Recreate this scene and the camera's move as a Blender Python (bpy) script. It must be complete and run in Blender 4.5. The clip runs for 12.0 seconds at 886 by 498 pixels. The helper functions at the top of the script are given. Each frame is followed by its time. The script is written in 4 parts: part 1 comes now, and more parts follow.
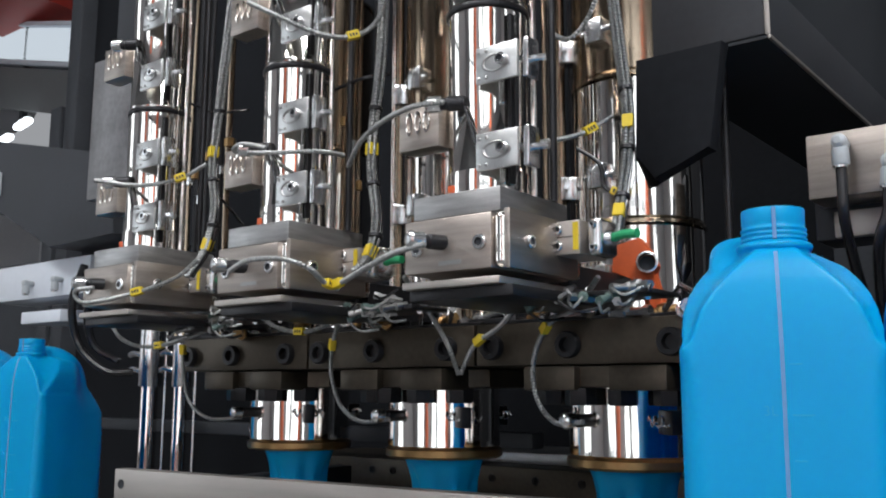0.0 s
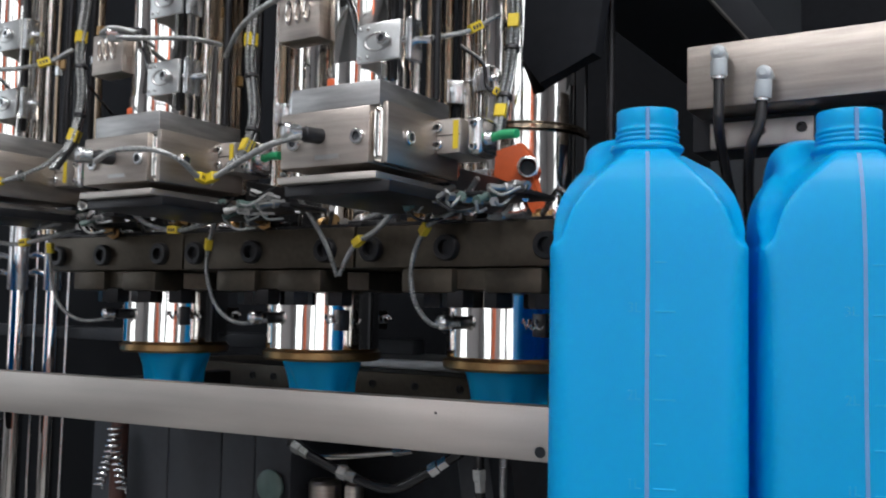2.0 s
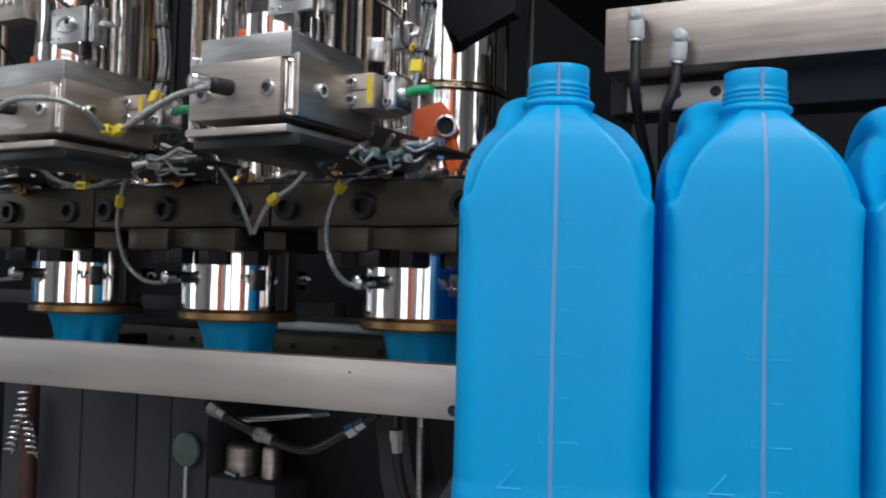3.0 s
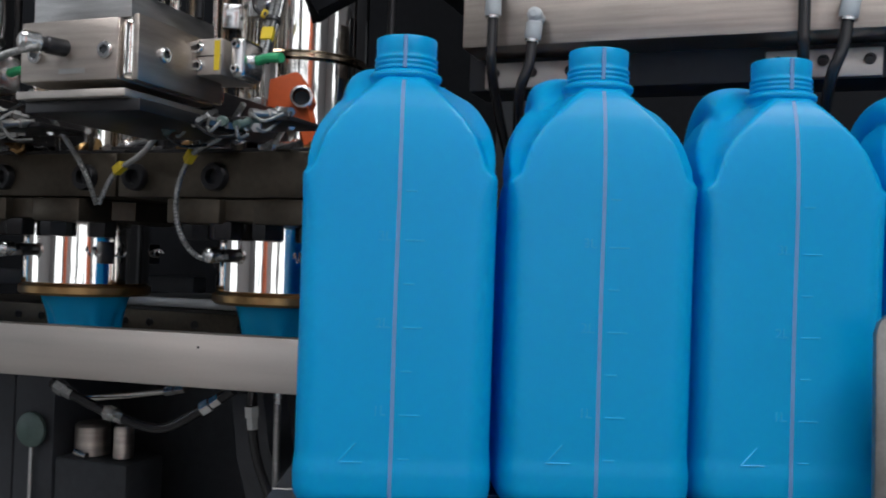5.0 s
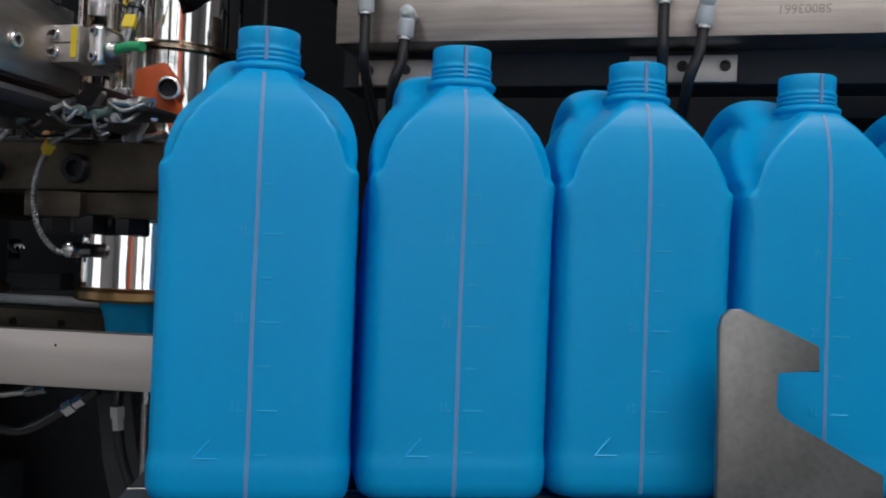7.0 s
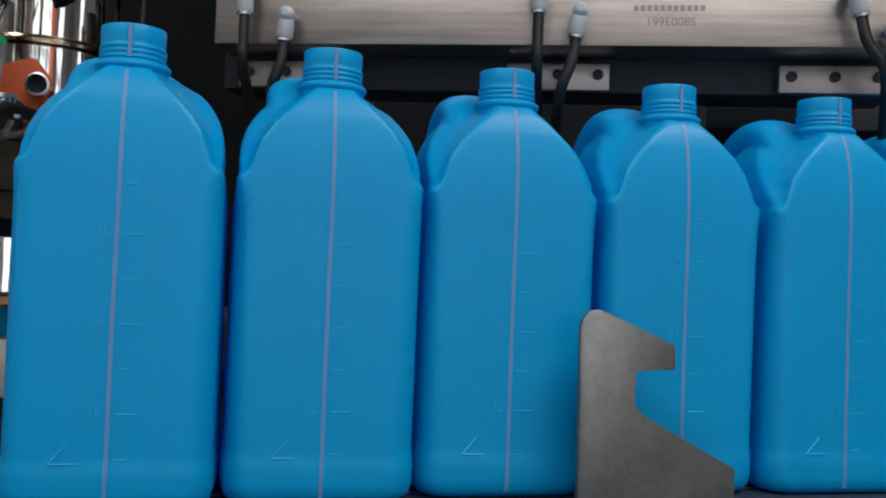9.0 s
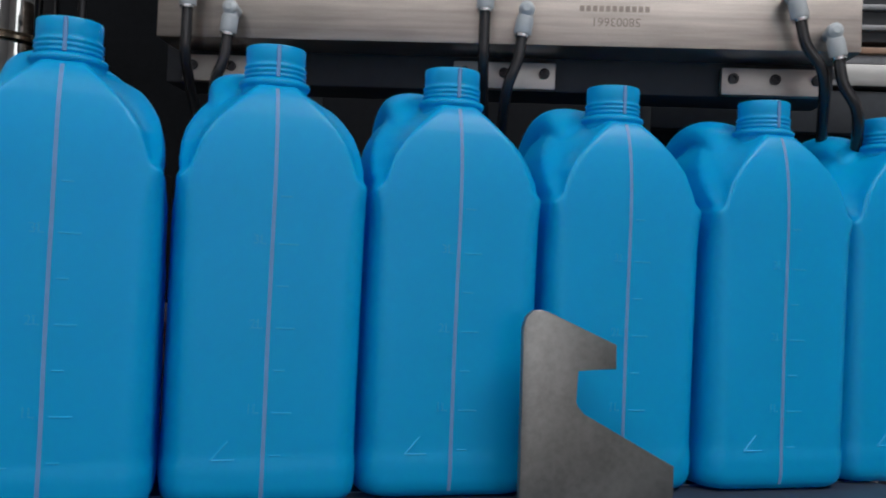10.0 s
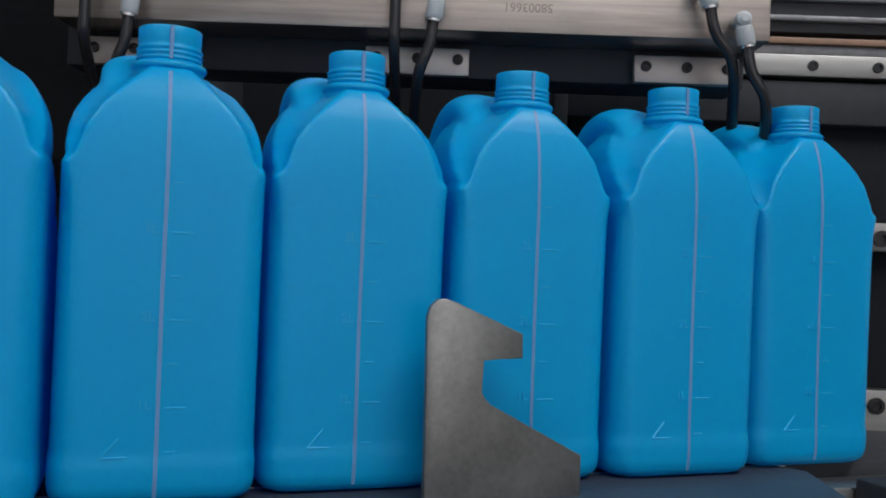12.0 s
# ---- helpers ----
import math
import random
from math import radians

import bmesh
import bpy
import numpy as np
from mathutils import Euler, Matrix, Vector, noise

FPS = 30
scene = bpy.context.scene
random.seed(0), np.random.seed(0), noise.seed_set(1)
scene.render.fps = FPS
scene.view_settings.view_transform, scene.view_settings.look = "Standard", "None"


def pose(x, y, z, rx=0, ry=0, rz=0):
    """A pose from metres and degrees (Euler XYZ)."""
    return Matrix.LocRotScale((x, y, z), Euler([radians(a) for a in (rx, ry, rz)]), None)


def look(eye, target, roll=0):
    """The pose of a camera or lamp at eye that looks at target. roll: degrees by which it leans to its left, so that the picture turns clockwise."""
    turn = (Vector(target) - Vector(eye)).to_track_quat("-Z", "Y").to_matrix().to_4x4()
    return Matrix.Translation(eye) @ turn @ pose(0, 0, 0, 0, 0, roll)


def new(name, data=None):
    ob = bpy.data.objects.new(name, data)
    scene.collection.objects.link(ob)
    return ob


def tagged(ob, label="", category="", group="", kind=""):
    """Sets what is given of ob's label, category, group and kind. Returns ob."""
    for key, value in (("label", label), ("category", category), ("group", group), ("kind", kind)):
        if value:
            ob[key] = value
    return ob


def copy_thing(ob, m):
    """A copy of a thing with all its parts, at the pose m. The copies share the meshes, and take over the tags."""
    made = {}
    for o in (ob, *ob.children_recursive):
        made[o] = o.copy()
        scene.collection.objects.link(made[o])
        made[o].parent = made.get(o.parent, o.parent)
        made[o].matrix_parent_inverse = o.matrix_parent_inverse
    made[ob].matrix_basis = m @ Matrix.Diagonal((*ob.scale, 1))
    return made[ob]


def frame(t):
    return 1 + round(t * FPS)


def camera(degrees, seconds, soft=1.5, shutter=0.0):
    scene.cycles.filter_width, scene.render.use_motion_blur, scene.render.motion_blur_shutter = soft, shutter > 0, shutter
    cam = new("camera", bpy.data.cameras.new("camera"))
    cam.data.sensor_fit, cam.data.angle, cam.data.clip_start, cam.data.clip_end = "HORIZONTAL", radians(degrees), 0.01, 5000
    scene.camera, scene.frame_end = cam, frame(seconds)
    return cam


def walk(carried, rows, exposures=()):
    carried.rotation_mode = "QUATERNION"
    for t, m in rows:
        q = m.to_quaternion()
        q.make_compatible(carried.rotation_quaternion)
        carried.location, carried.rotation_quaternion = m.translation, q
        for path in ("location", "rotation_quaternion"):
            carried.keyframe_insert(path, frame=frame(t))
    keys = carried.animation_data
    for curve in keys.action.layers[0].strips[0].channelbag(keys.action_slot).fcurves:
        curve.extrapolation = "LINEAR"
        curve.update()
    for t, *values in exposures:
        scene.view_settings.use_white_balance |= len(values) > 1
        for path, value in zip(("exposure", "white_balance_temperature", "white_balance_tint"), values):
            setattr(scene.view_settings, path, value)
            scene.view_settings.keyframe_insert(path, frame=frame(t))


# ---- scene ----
cam = camera(51.5, 12.0, soft=1.9, shutter=0.5)
PATH = [
    (0, (-0.016, -0.621, 1.178), (-0.631, 1.257, 1.485), 0.2),
    (0.5, (-0.013, -0.617, 1.174), (-0.601, 1.276, 1.44), 0.4),
    (1, (-0.008, -0.612, 1.171), (-0.555, 1.3, 1.389), 0.5),
    (1.5, (-0.005, -0.607, 1.166), (-0.486, 1.326, 1.344), 0.8),
    (2, (-0.006, -0.605, 1.163), (-0.404, 1.351, 1.297), 1.1),
    (2.5, (0.001, -0.599, 1.158), (-0.329, 1.371, 1.257), 1.4),
    (3, (0.009, -0.596, 1.154), (-0.247, 1.387, 1.226), 1.5),
    (3.5, (0.015, -0.591, 1.153), (-0.168, 1.4, 1.2), 1.7),
    (5.5, (0.039, -0.59, 1.15), (0.101, 1.409, 1.182), 2.0),
    (6, (0.047, -0.591, 1.148), (0.167, 1.405, 1.187), 2.1),
    (6.5, (0.051, -0.592, 1.151), (0.223, 1.4, 1.181), 2.1),
    (7, (0.053, -0.593, 1.149), (0.283, 1.393, 1.189), 2.2),
    (9, (0.077, -0.602, 1.148), (0.505, 1.351, 1.206), 2.3),
    (9.5, (0.076, -0.599, 1.15), (0.565, 1.34, 1.204), 2.4),
    (10.5, (0.092, -0.604, 1.154), (0.664, 1.312, 1.196), 2.5),
    (11, (0.096, -0.6, 1.152), (0.724, 1.298, 1.198), 2.4),
    (11.5, (0.104, -0.598, 1.15), (0.758, 1.292, 1.193), 2.4),
    (12, (0.109, -0.596, 1.153), (0.765, 1.293, 1.183), 2.2),
]
EXPOSURES = [(0.0, 0.20), (3.0, 0.14), (5.5, -0.25), (9.0, -0.39), (12.0, -0.37)]
walk(cam, [(t, look(eye, target, roll)) for t, eye, target, roll in PATH], EXPOSURES)

# ---- light ----
world = bpy.data.worlds.new("world")
world.use_nodes = True
scene.world = world
bg = world.node_tree.nodes["Background"]
bg.inputs[0].default_value, bg.inputs[1].default_value = (0.70, 0.84, 1.0, 1), 0.10


def lamp(name, eye, target, sx, sy, watts, colour):
    data = bpy.data.lights.new(name, "AREA")
    data.shape, data.size, data.size_y, data.energy, data.color = "RECTANGLE", sx, sy, watts, colour
    ob = new(name, data)
    ob.matrix_world = look(eye, target)
    return ob


lamp("ceiling_lamp", (1.5, -1.7, 3.9), (0.3, 0, 1), 1.6, 0.5, 82, (0.97, 0.98, 1.0))
lamp("ceiling_lamp", (-1.8, -1.4, 3.9), (-0.5, 0.1, 1), 2.0, 0.5, 56, (0.97, 0.98, 1.0))


# added lamp, unseen, to brighten the wall and cabinets mirrored in the chrome
lamp("ceiling_lamp", (0.2, -3.1, 4.2), (0.0, -3.9, 0), 2.4, 0.5, 70, (0.97, 0.98, 1.0))


# ---- materials ----
def material(name, colour, rough=0.5, metal=0.0, vary=0.12, scale=8.0, fine=120.0, bump=0.05, grain=(1, 1, 1), spec=0.5, rough_vary=0.12, sss=0.0, coat=0.0, dirt=None, dirt_at=0.62):
    """Two scales of variation in colour and gloss, with a fine relief."""
    m = bpy.data.materials.new(name)
    m.use_nodes = True
    nt = m.node_tree
    b = nt.nodes["Principled BSDF"]
    b.inputs["Metallic"].default_value = metal
    b.inputs["Specular IOR Level"].default_value = spec
    if sss:
        b.inputs["Subsurface Weight"].default_value = sss
        b.inputs["Subsurface Radius"].default_value = (0.1, 0.5, 1.0)
        b.inputs["Subsurface Scale"].default_value = 0.025
    if coat:
        b.inputs["Coat Weight"].default_value = coat
    tc = nt.nodes.new("ShaderNodeTexCoord")
    mp = nt.nodes.new("ShaderNodeMapping")
    mp.inputs["Scale"].default_value = grain
    nt.links.new(tc.outputs["Object"], mp.inputs[0])
    big, small = nt.nodes.new("ShaderNodeTexNoise"), nt.nodes.new("ShaderNodeTexNoise")
    big.inputs["Scale"].default_value, small.inputs["Scale"].default_value = scale, fine
    big.inputs["Detail"].default_value, small.inputs["Detail"].default_value = 5, 3
    for n in (big, small):
        nt.links.new(mp.outputs[0], n.inputs["Vector"])
    mix = nt.nodes.new("ShaderNodeMath")
    mix.operation = "MULTIPLY_ADD"
    mix.inputs[1].default_value = 0.35
    nt.links.new(small.outputs[0], mix.inputs[0])
    half = nt.nodes.new("ShaderNodeMath")
    half.operation = "MULTIPLY"
    half.inputs[1].default_value = 0.65
    nt.links.new(big.outputs[0], half.inputs[0])
    nt.links.new(half.outputs[0], mix.inputs[2])
    ramp = nt.nodes.new("ShaderNodeValToRGB")
    lo, hi = [tuple(max(0, min(1, c * f)) for c in colour) + (1,) for f in (1 - vary, 1 + vary)]
    ramp.color_ramp.elements[0].position, ramp.color_ramp.elements[1].position = 0.3, 0.7
    ramp.color_ramp.elements[0].color, ramp.color_ramp.elements[1].color = lo, hi
    if dirt:
        e = ramp.color_ramp.elements.new(0.3 + (dirt_at - 0.3) * 0.2)
        e.color = lo
        ramp.color_ramp.elements[0].color = dirt + (1,)
    nt.links.new(mix.outputs[0], ramp.inputs[0])
    nt.links.new(ramp.outputs[0], b.inputs["Base Color"])
    rr = nt.nodes.new("ShaderNodeMapRange")
    rr.inputs["From Min"].default_value, rr.inputs["From Max"].default_value = 0.3, 0.7
    rr.inputs["To Min"].default_value, rr.inputs["To Max"].default_value = max(0.02, rough * (1 - rough_vary)), min(1, rough * (1 + rough_vary))
    nt.links.new(mix.outputs[0], rr.inputs[0])
    nt.links.new(rr.outputs[0], b.inputs["Roughness"])
    if bump:
        bp = nt.nodes.new("ShaderNodeBump")
        bp.inputs["Strength"].default_value, bp.inputs["Distance"].default_value = bump, 0.001
        nt.links.new(small.outputs[0], bp.inputs["Height"])
        nt.links.new(bp.outputs[0], b.inputs["Normal"])
    return m


def translucent(m, colour, share):
    """A thin wall that lets part of the light through, scattered."""
    nt = m.node_tree
    t, mix = nt.nodes.new("ShaderNodeBsdfTranslucent"), nt.nodes.new("ShaderNodeMixShader")
    t.inputs["Color"].default_value, mix.inputs[0].default_value = (*colour, 1), share
    nt.links.new(nt.nodes["Principled BSDF"].outputs[0], mix.inputs[1])
    nt.links.new(t.outputs[0], mix.inputs[2])
    nt.links.new(mix.outputs[0], nt.nodes["Material Output"].inputs[0])
    return m


def glow(name, colour, strength):
    m = bpy.data.materials.new(name)
    m.use_nodes = True
    nt = m.node_tree
    nt.nodes.remove(nt.nodes["Principled BSDF"])
    e = nt.nodes.new("ShaderNodeEmission")
    e.inputs[0].default_value, e.inputs[1].default_value = (*colour, 1), strength
    nt.links.new(e.outputs[0], nt.nodes["Material Output"].inputs[0])
    return m


BLUE = translucent(material("blue_polyethylene", (0.0, 0.388, 0.735), 0.35, vary=0.04, scale=14, fine=220, bump=0.04, sss=0.2, spec=0.29, rough_vary=0.05), (0.0, 0.32, 0.85), 0.30)
STRIPE = material("view_stripe", (0.092, 0.225, 0.45), 0.5, vary=0.12, scale=40, fine=300, bump=0.02)
EMBOSS = material("embossed_blue", (0.0, 0.375, 0.72), 0.38, vary=0.05, scale=40, fine=300, bump=0.02)
CHROME = material("polished_steel", (0.83, 0.80, 0.76), 0.06, 1.0, vary=0.06, scale=12, fine=70, bump=0.22, grain=(1, 1, 0.10), rough_vary=0.5)
STEEL = material("ground_steel", (0.42, 0.42, 0.42), 0.40, 1.0, vary=0.26, scale=30, fine=420, bump=0.08, grain=(1, 1, 8))
WARM = material("brushed_steel_warm", (0.43, 0.385, 0.35), 0.38, 1.0, vary=0.28, scale=12, fine=420, bump=0.16, grain=(1, 1, 14))
ALU = material("milled_aluminium", (0.52, 0.485, 0.455), 0.50, 1.0, vary=0.17, scale=5, fine=380, bump=0.05, grain=(1, 1, 10))
STAMP = material("stamped_steel", (0.26, 0.225, 0.20), 0.5, 1.0, vary=0.2, scale=60, fine=300, bump=0.05)
BEAM = material("oil_stained_steel", (0.078, 0.066, 0.052), 0.42, 0.85, vary=0.35, scale=14, fine=160, bump=0.14)
BLACK = material("black_oxide_steel", (0.03, 0.03, 0.033), 0.38, 0.7, vary=0.3, scale=30, fine=260, bump=0.1)
DARK = material("dark_grey_paint", (0.032, 0.035, 0.041), 0.58, spec=0.3, vary=0.25, scale=6, fine=90, bump=0.12)
SOOT = material("near_black_paint", (0.033, 0.036, 0.041), 0.6, spec=0.15, vary=0.3, scale=6, fine=90, bump=0.1)
BRASS = material("brass", (0.29, 0.18, 0.08), 0.34, 1.0, vary=0.25, scale=24, fine=200, bump=0.06)
TINTED = material("heat_tinted_steel", (0.34, 0.27, 0.20), 0.16, 1.0, vary=0.3, scale=14, fine=200, bump=0.04, grain=(1, 1, 0.3))
ZINC = material("zinc_plated_steel", (0.66, 0.67, 0.68), 0.24, 1.0, vary=0.12, scale=60, fine=400, bump=0.05)
PLATED = material("satin_zinc_plate", (0.62, 0.63, 0.63), 0.36, 1.0, vary=0.14, scale=60, fine=400, bump=0.06)
BRAID = material("braided_steel_sleeve", (0.30, 0.31, 0.31), 0.38, 0.8, vary=0.5, scale=330, fine=760, bump=0.4)
HOSE = material("black_hose", (0.018, 0.018, 0.02), 0.22, vary=0.2, scale=20, fine=200, bump=0.02)
GREYPL = material("grey_plastic", (0.40, 0.43, 0.45), 0.42, vary=0.08, scale=40, fine=300, bump=0.04)
GREYGREEN = material("grey_green_paint", (0.07, 0.11, 0.10), 0.4, vary=0.2, scale=30, bump=0.06)
# blacker than the other paints: darkness put into the colour of unlit parts
NIGHT = material("unlit_matt_black", (0.0125, 0.0135, 0.016), 0.7, vary=0.3, scale=6, fine=90, bump=0.1, spec=0.06)
HOUSING = material("scuffed_slate_paint", (0.034, 0.036, 0.041), 0.5, vary=0.22, scale=9, fine=140, bump=0.14, spec=0.35)
SCUFFED = material("scuffed_grey_sheet", (0.17, 0.17, 0.178), 0.45, 0.3, vary=0.45, scale=16, fine=120, bump=0.10)
BANNER = material("vivid_orange_enamel", (0.92, 0.25, 0.13), 0.45, vary=0.08, scale=4, fine=60, bump=0.05)
YELLOW = material("yellow_tag", (0.62, 0.46, 0.02), 0.5, vary=0.06, scale=50, fine=300, bump=0.02)
INK = material("black_ink", (0.02, 0.02, 0.02), 0.6, vary=0.1, bump=0)
GREEN = material("green_sleeve", (0.02, 0.30, 0.12), 0.4, vary=0.1, scale=50, bump=0.03)
# for the silicone wrap, and for the painted reflection on the columns
ORANGE = material("orange_silicone_and_reflection", (0.50, 0.085, 0.02), 0.5, vary=0.15, scale=40, fine=260, bump=0.12)
PALE = material("pale_paint", (0.62, 0.66, 0.72), 0.5, vary=0.08, scale=3, fine=60, bump=0.05)
TAN = material("tan_edge_paint", (0.24, 0.14, 0.09), 0.55, vary=0.2, scale=20, bump=0.06)
RUST = material("red_brown_primer", (0.05, 0.018, 0.013), 0.6, vary=0.3, scale=30, bump=0.1)
RED = material("red_paint", (0.35, 0.03, 0.02), 0.45, vary=0.1, scale=8, bump=0.05)
BELT = material("blue_black_belt", (0.03, 0.04, 0.055), 0.45, vary=0.2, scale=10, fine=200, bump=0.12)
DULL = material("dull_rail_steel", (0.30, 0.295, 0.285), 0.46, 1.0, vary=0.2, scale=14, fine=300, bump=0.06, grain=(1, 1, 8))
GALV = material("galvanised_sheet", (0.25, 0.25, 0.245), 0.42, 0.9, vary=0.26, scale=22, fine=240, bump=0.06)
SKYLIT = glow("overcast_pane", (0.80, 0.90, 1.0), 0.62)
# weak emission in place of light falling on white sheets
SHEET_GLOW = glow("glowing_white_sheet", (0.92, 0.95, 1.0), 0.30)
DAY = glow("daylight_pane", (0.88, 0.94, 1.0), 2.3)
CONCRETE = material("concrete", (0.20, 0.20, 0.195), 0.7, vary=0.15, scale=2, fine=60, bump=0.2)
WALLP = material("hall_paint", (0.50, 0.50, 0.52), 0.7, vary=0.08, scale=1.2, fine=40, bump=0.05)
CEILP = material("ceiling_sheet", (0.16, 0.165, 0.17), 0.7, vary=0.1, scale=1.2, fine=40, bump=0.05)


# ---- mesh helpers ----
def smooth(me, angle=35):
    me.shade_smooth()
    me.set_sharp_from_angle(angle=radians(angle))


def part(name, bm, mat, parent=None, label="", angle=35):
    me = bpy.data.meshes.new(name)
    bmesh.ops.recalc_face_normals(bm, faces=bm.faces)
    bm.to_mesh(me)
    bm.free()
    me.materials.append(mat)
    smooth(me, angle)
    ob = new(name, me)
    ob.parent = parent
    if label:
        ob["label"] = label
    return ob


def thing(name, m, label, category, group="", kind=""):
    ob = new(name)
    ob.empty_display_size = 0.02
    ob.matrix_world = m
    return tagged(ob, label, category, group, kind)


def add_box(bm, x0, x1, y0, y1, z0, z1, bevel=0.0, seg=2):
    vs = [bm.verts.new(p) for p in ((x0, y0, z0), (x1, y0, z0), (x1, y1, z0), (x0, y1, z0), (x0, y0, z1), (x1, y0, z1), (x1, y1, z1), (x0, y1, z1))]
    fs = [bm.faces.new([vs[i] for i in q]) for q in ((3, 2, 1, 0), (4, 5, 6, 7), (0, 1, 5, 4), (1, 2, 6, 5), (2, 3, 7, 6), (3, 0, 4, 7))]
    if bevel:
        es = list({e for f in fs for e in f.edges})
        bmesh.ops.bevel(bm, geom=es, offset=bevel, segments=seg, profile=0.5, affect="EDGES")
    return bm


def box(x0, x1, y0, y1, z0, z1, bevel=0.0, seg=2):
    return add_box(bmesh.new(), x0, x1, y0, y1, z0, z1, bevel, seg)


def add_lathe(bm, profile, axis_m=Matrix(), n=32, cap=True):
    """profile: (radius, height) pairs round local z."""
    rings = []
    for r, h in profile:
        rings.append([bm.verts.new(axis_m @ Vector((r * math.cos(2 * math.pi * i / n), r * math.sin(2 * math.pi * i / n), h))) for i in range(n)])
    for a, b in zip(rings, rings[1:]):
        for i in range(n):
            bm.faces.new((a[i], a[(i + 1) % n], b[(i + 1) % n], b[i]))
    if cap:
        bm.faces.new(rings[0][::-1])
        bm.faces.new(rings[-1])
    return bm


def lathe(profile, axis_m=Matrix(), n=32, cap=True):
    return add_lathe(bmesh.new(), profile, axis_m, n, cap)


def spline(points, n=10):
    """A smooth run through the points."""
    p = [Vector(q) for q in points]
    p = [p[0] * 2 - p[1]] + p + [p[-1] * 2 - p[-2]]
    out = []
    for i in range(1, len(p) - 2):
        for k in range(n):
            t = k / n
            out.append(0.5 * (2 * p[i] + (p[i + 1] - p[i - 1]) * t + (2 * p[i - 1] - 5 * p[i] + 4 * p[i + 1] - p[i + 2]) * t * t + (3 * p[i] - p[i - 1] - 3 * p[i + 1] + p[i + 2]) * t ** 3))
    out.append(p[-2])
    return out


def add_tube(bm, points, r, n=10, rx=None):
    """A tube of radius r along a run of points; rx: its half width across, where that differs. r may be one number or one for each point."""
    pts = [Vector(p) for p in points]
    rings, up = [], Vector((0.13, 0.2, 0.97))
    for i, p in enumerate(pts):
        d = (pts[min(i + 1, len(pts) - 1)] - pts[max(i - 1, 0)]).normalized()
        side = d.cross(up)
        if side.length < 1e-4:
            side = d.cross(Vector((1, 0, 0)))
        side.normalize()
        top = side.cross(d).normalized()
        up = top
        rad = r[i] if isinstance(r, (list, tuple)) else r
        w = rx if rx else rad
        rings.append([bm.verts.new(p + side * w * math.cos(2 * math.pi * k / n) + top * rad * math.sin(2 * math.pi * k / n)) for k in range(n)])
    for a, b in zip(rings, rings[1:]):
        for k in range(n):
            bm.faces.new((a[k], a[(k + 1) % n], b[(k + 1) % n], b[k]))
    bm.faces.new(rings[0][::-1])
    bm.faces.new(rings[-1])
    return bm


def tube(points, r, n=10, rx=None):
    return add_tube(bmesh.new(), points, r, n, rx)


def outline(points, y0, y1, bevel=0.0):
    """A flat shape in x and z, from y0 to y1."""
    bm = bmesh.new()
    a = [bm.verts.new((x, y0, z)) for x, z in points]
    b = [bm.verts.new((x, y1, z)) for x, z in points]
    bm.faces.new(a)
    bm.faces.new(b[::-1])
    n = len(points)
    for i in range(n):
        bm.faces.new((a[i], b[i], b[(i + 1) % n], a[(i + 1) % n]))
    if bevel:
        es = [e for e in bm.edges if abs(e.verts[0].co.y - e.verts[1].co.y) < 1e-6]
        bmesh.ops.bevel(bm, geom=es, offset=bevel, segments=2, profile=0.5, affect="EDGES")
    return bm


def lettering(name, text, size, m, mat, parent, depth=0.0004):
    cu = bpy.data.curves.new(name, "FONT")
    cu.body, cu.size, cu.extrude, cu.align_x, cu.align_y = text, size, depth, "CENTER", "CENTER"
    ob = new(name, cu)
    me = bpy.data.meshes.new_from_object(ob.evaluated_get(bpy.context.evaluated_depsgraph_get()))
    bpy.data.objects.remove(ob)
    me.materials.clear()
    me.materials.append(mat)
    out = new(name, me)
    out.parent = parent
    out.matrix_local = m
    return out


FACE_Y = Matrix.Rotation(radians(90), 4, "X")      # local z turned to -y
SIDE_X = Matrix.Rotation(radians(90), 4, "Y")      # local z turned to +x
MACHINE = Matrix.Rotation(radians(-20), 4, "Z")    # the machine stands askew to the row of bottles


def at(s, y, z):
    return MACHINE @ Matrix.Translation((s, y, z))


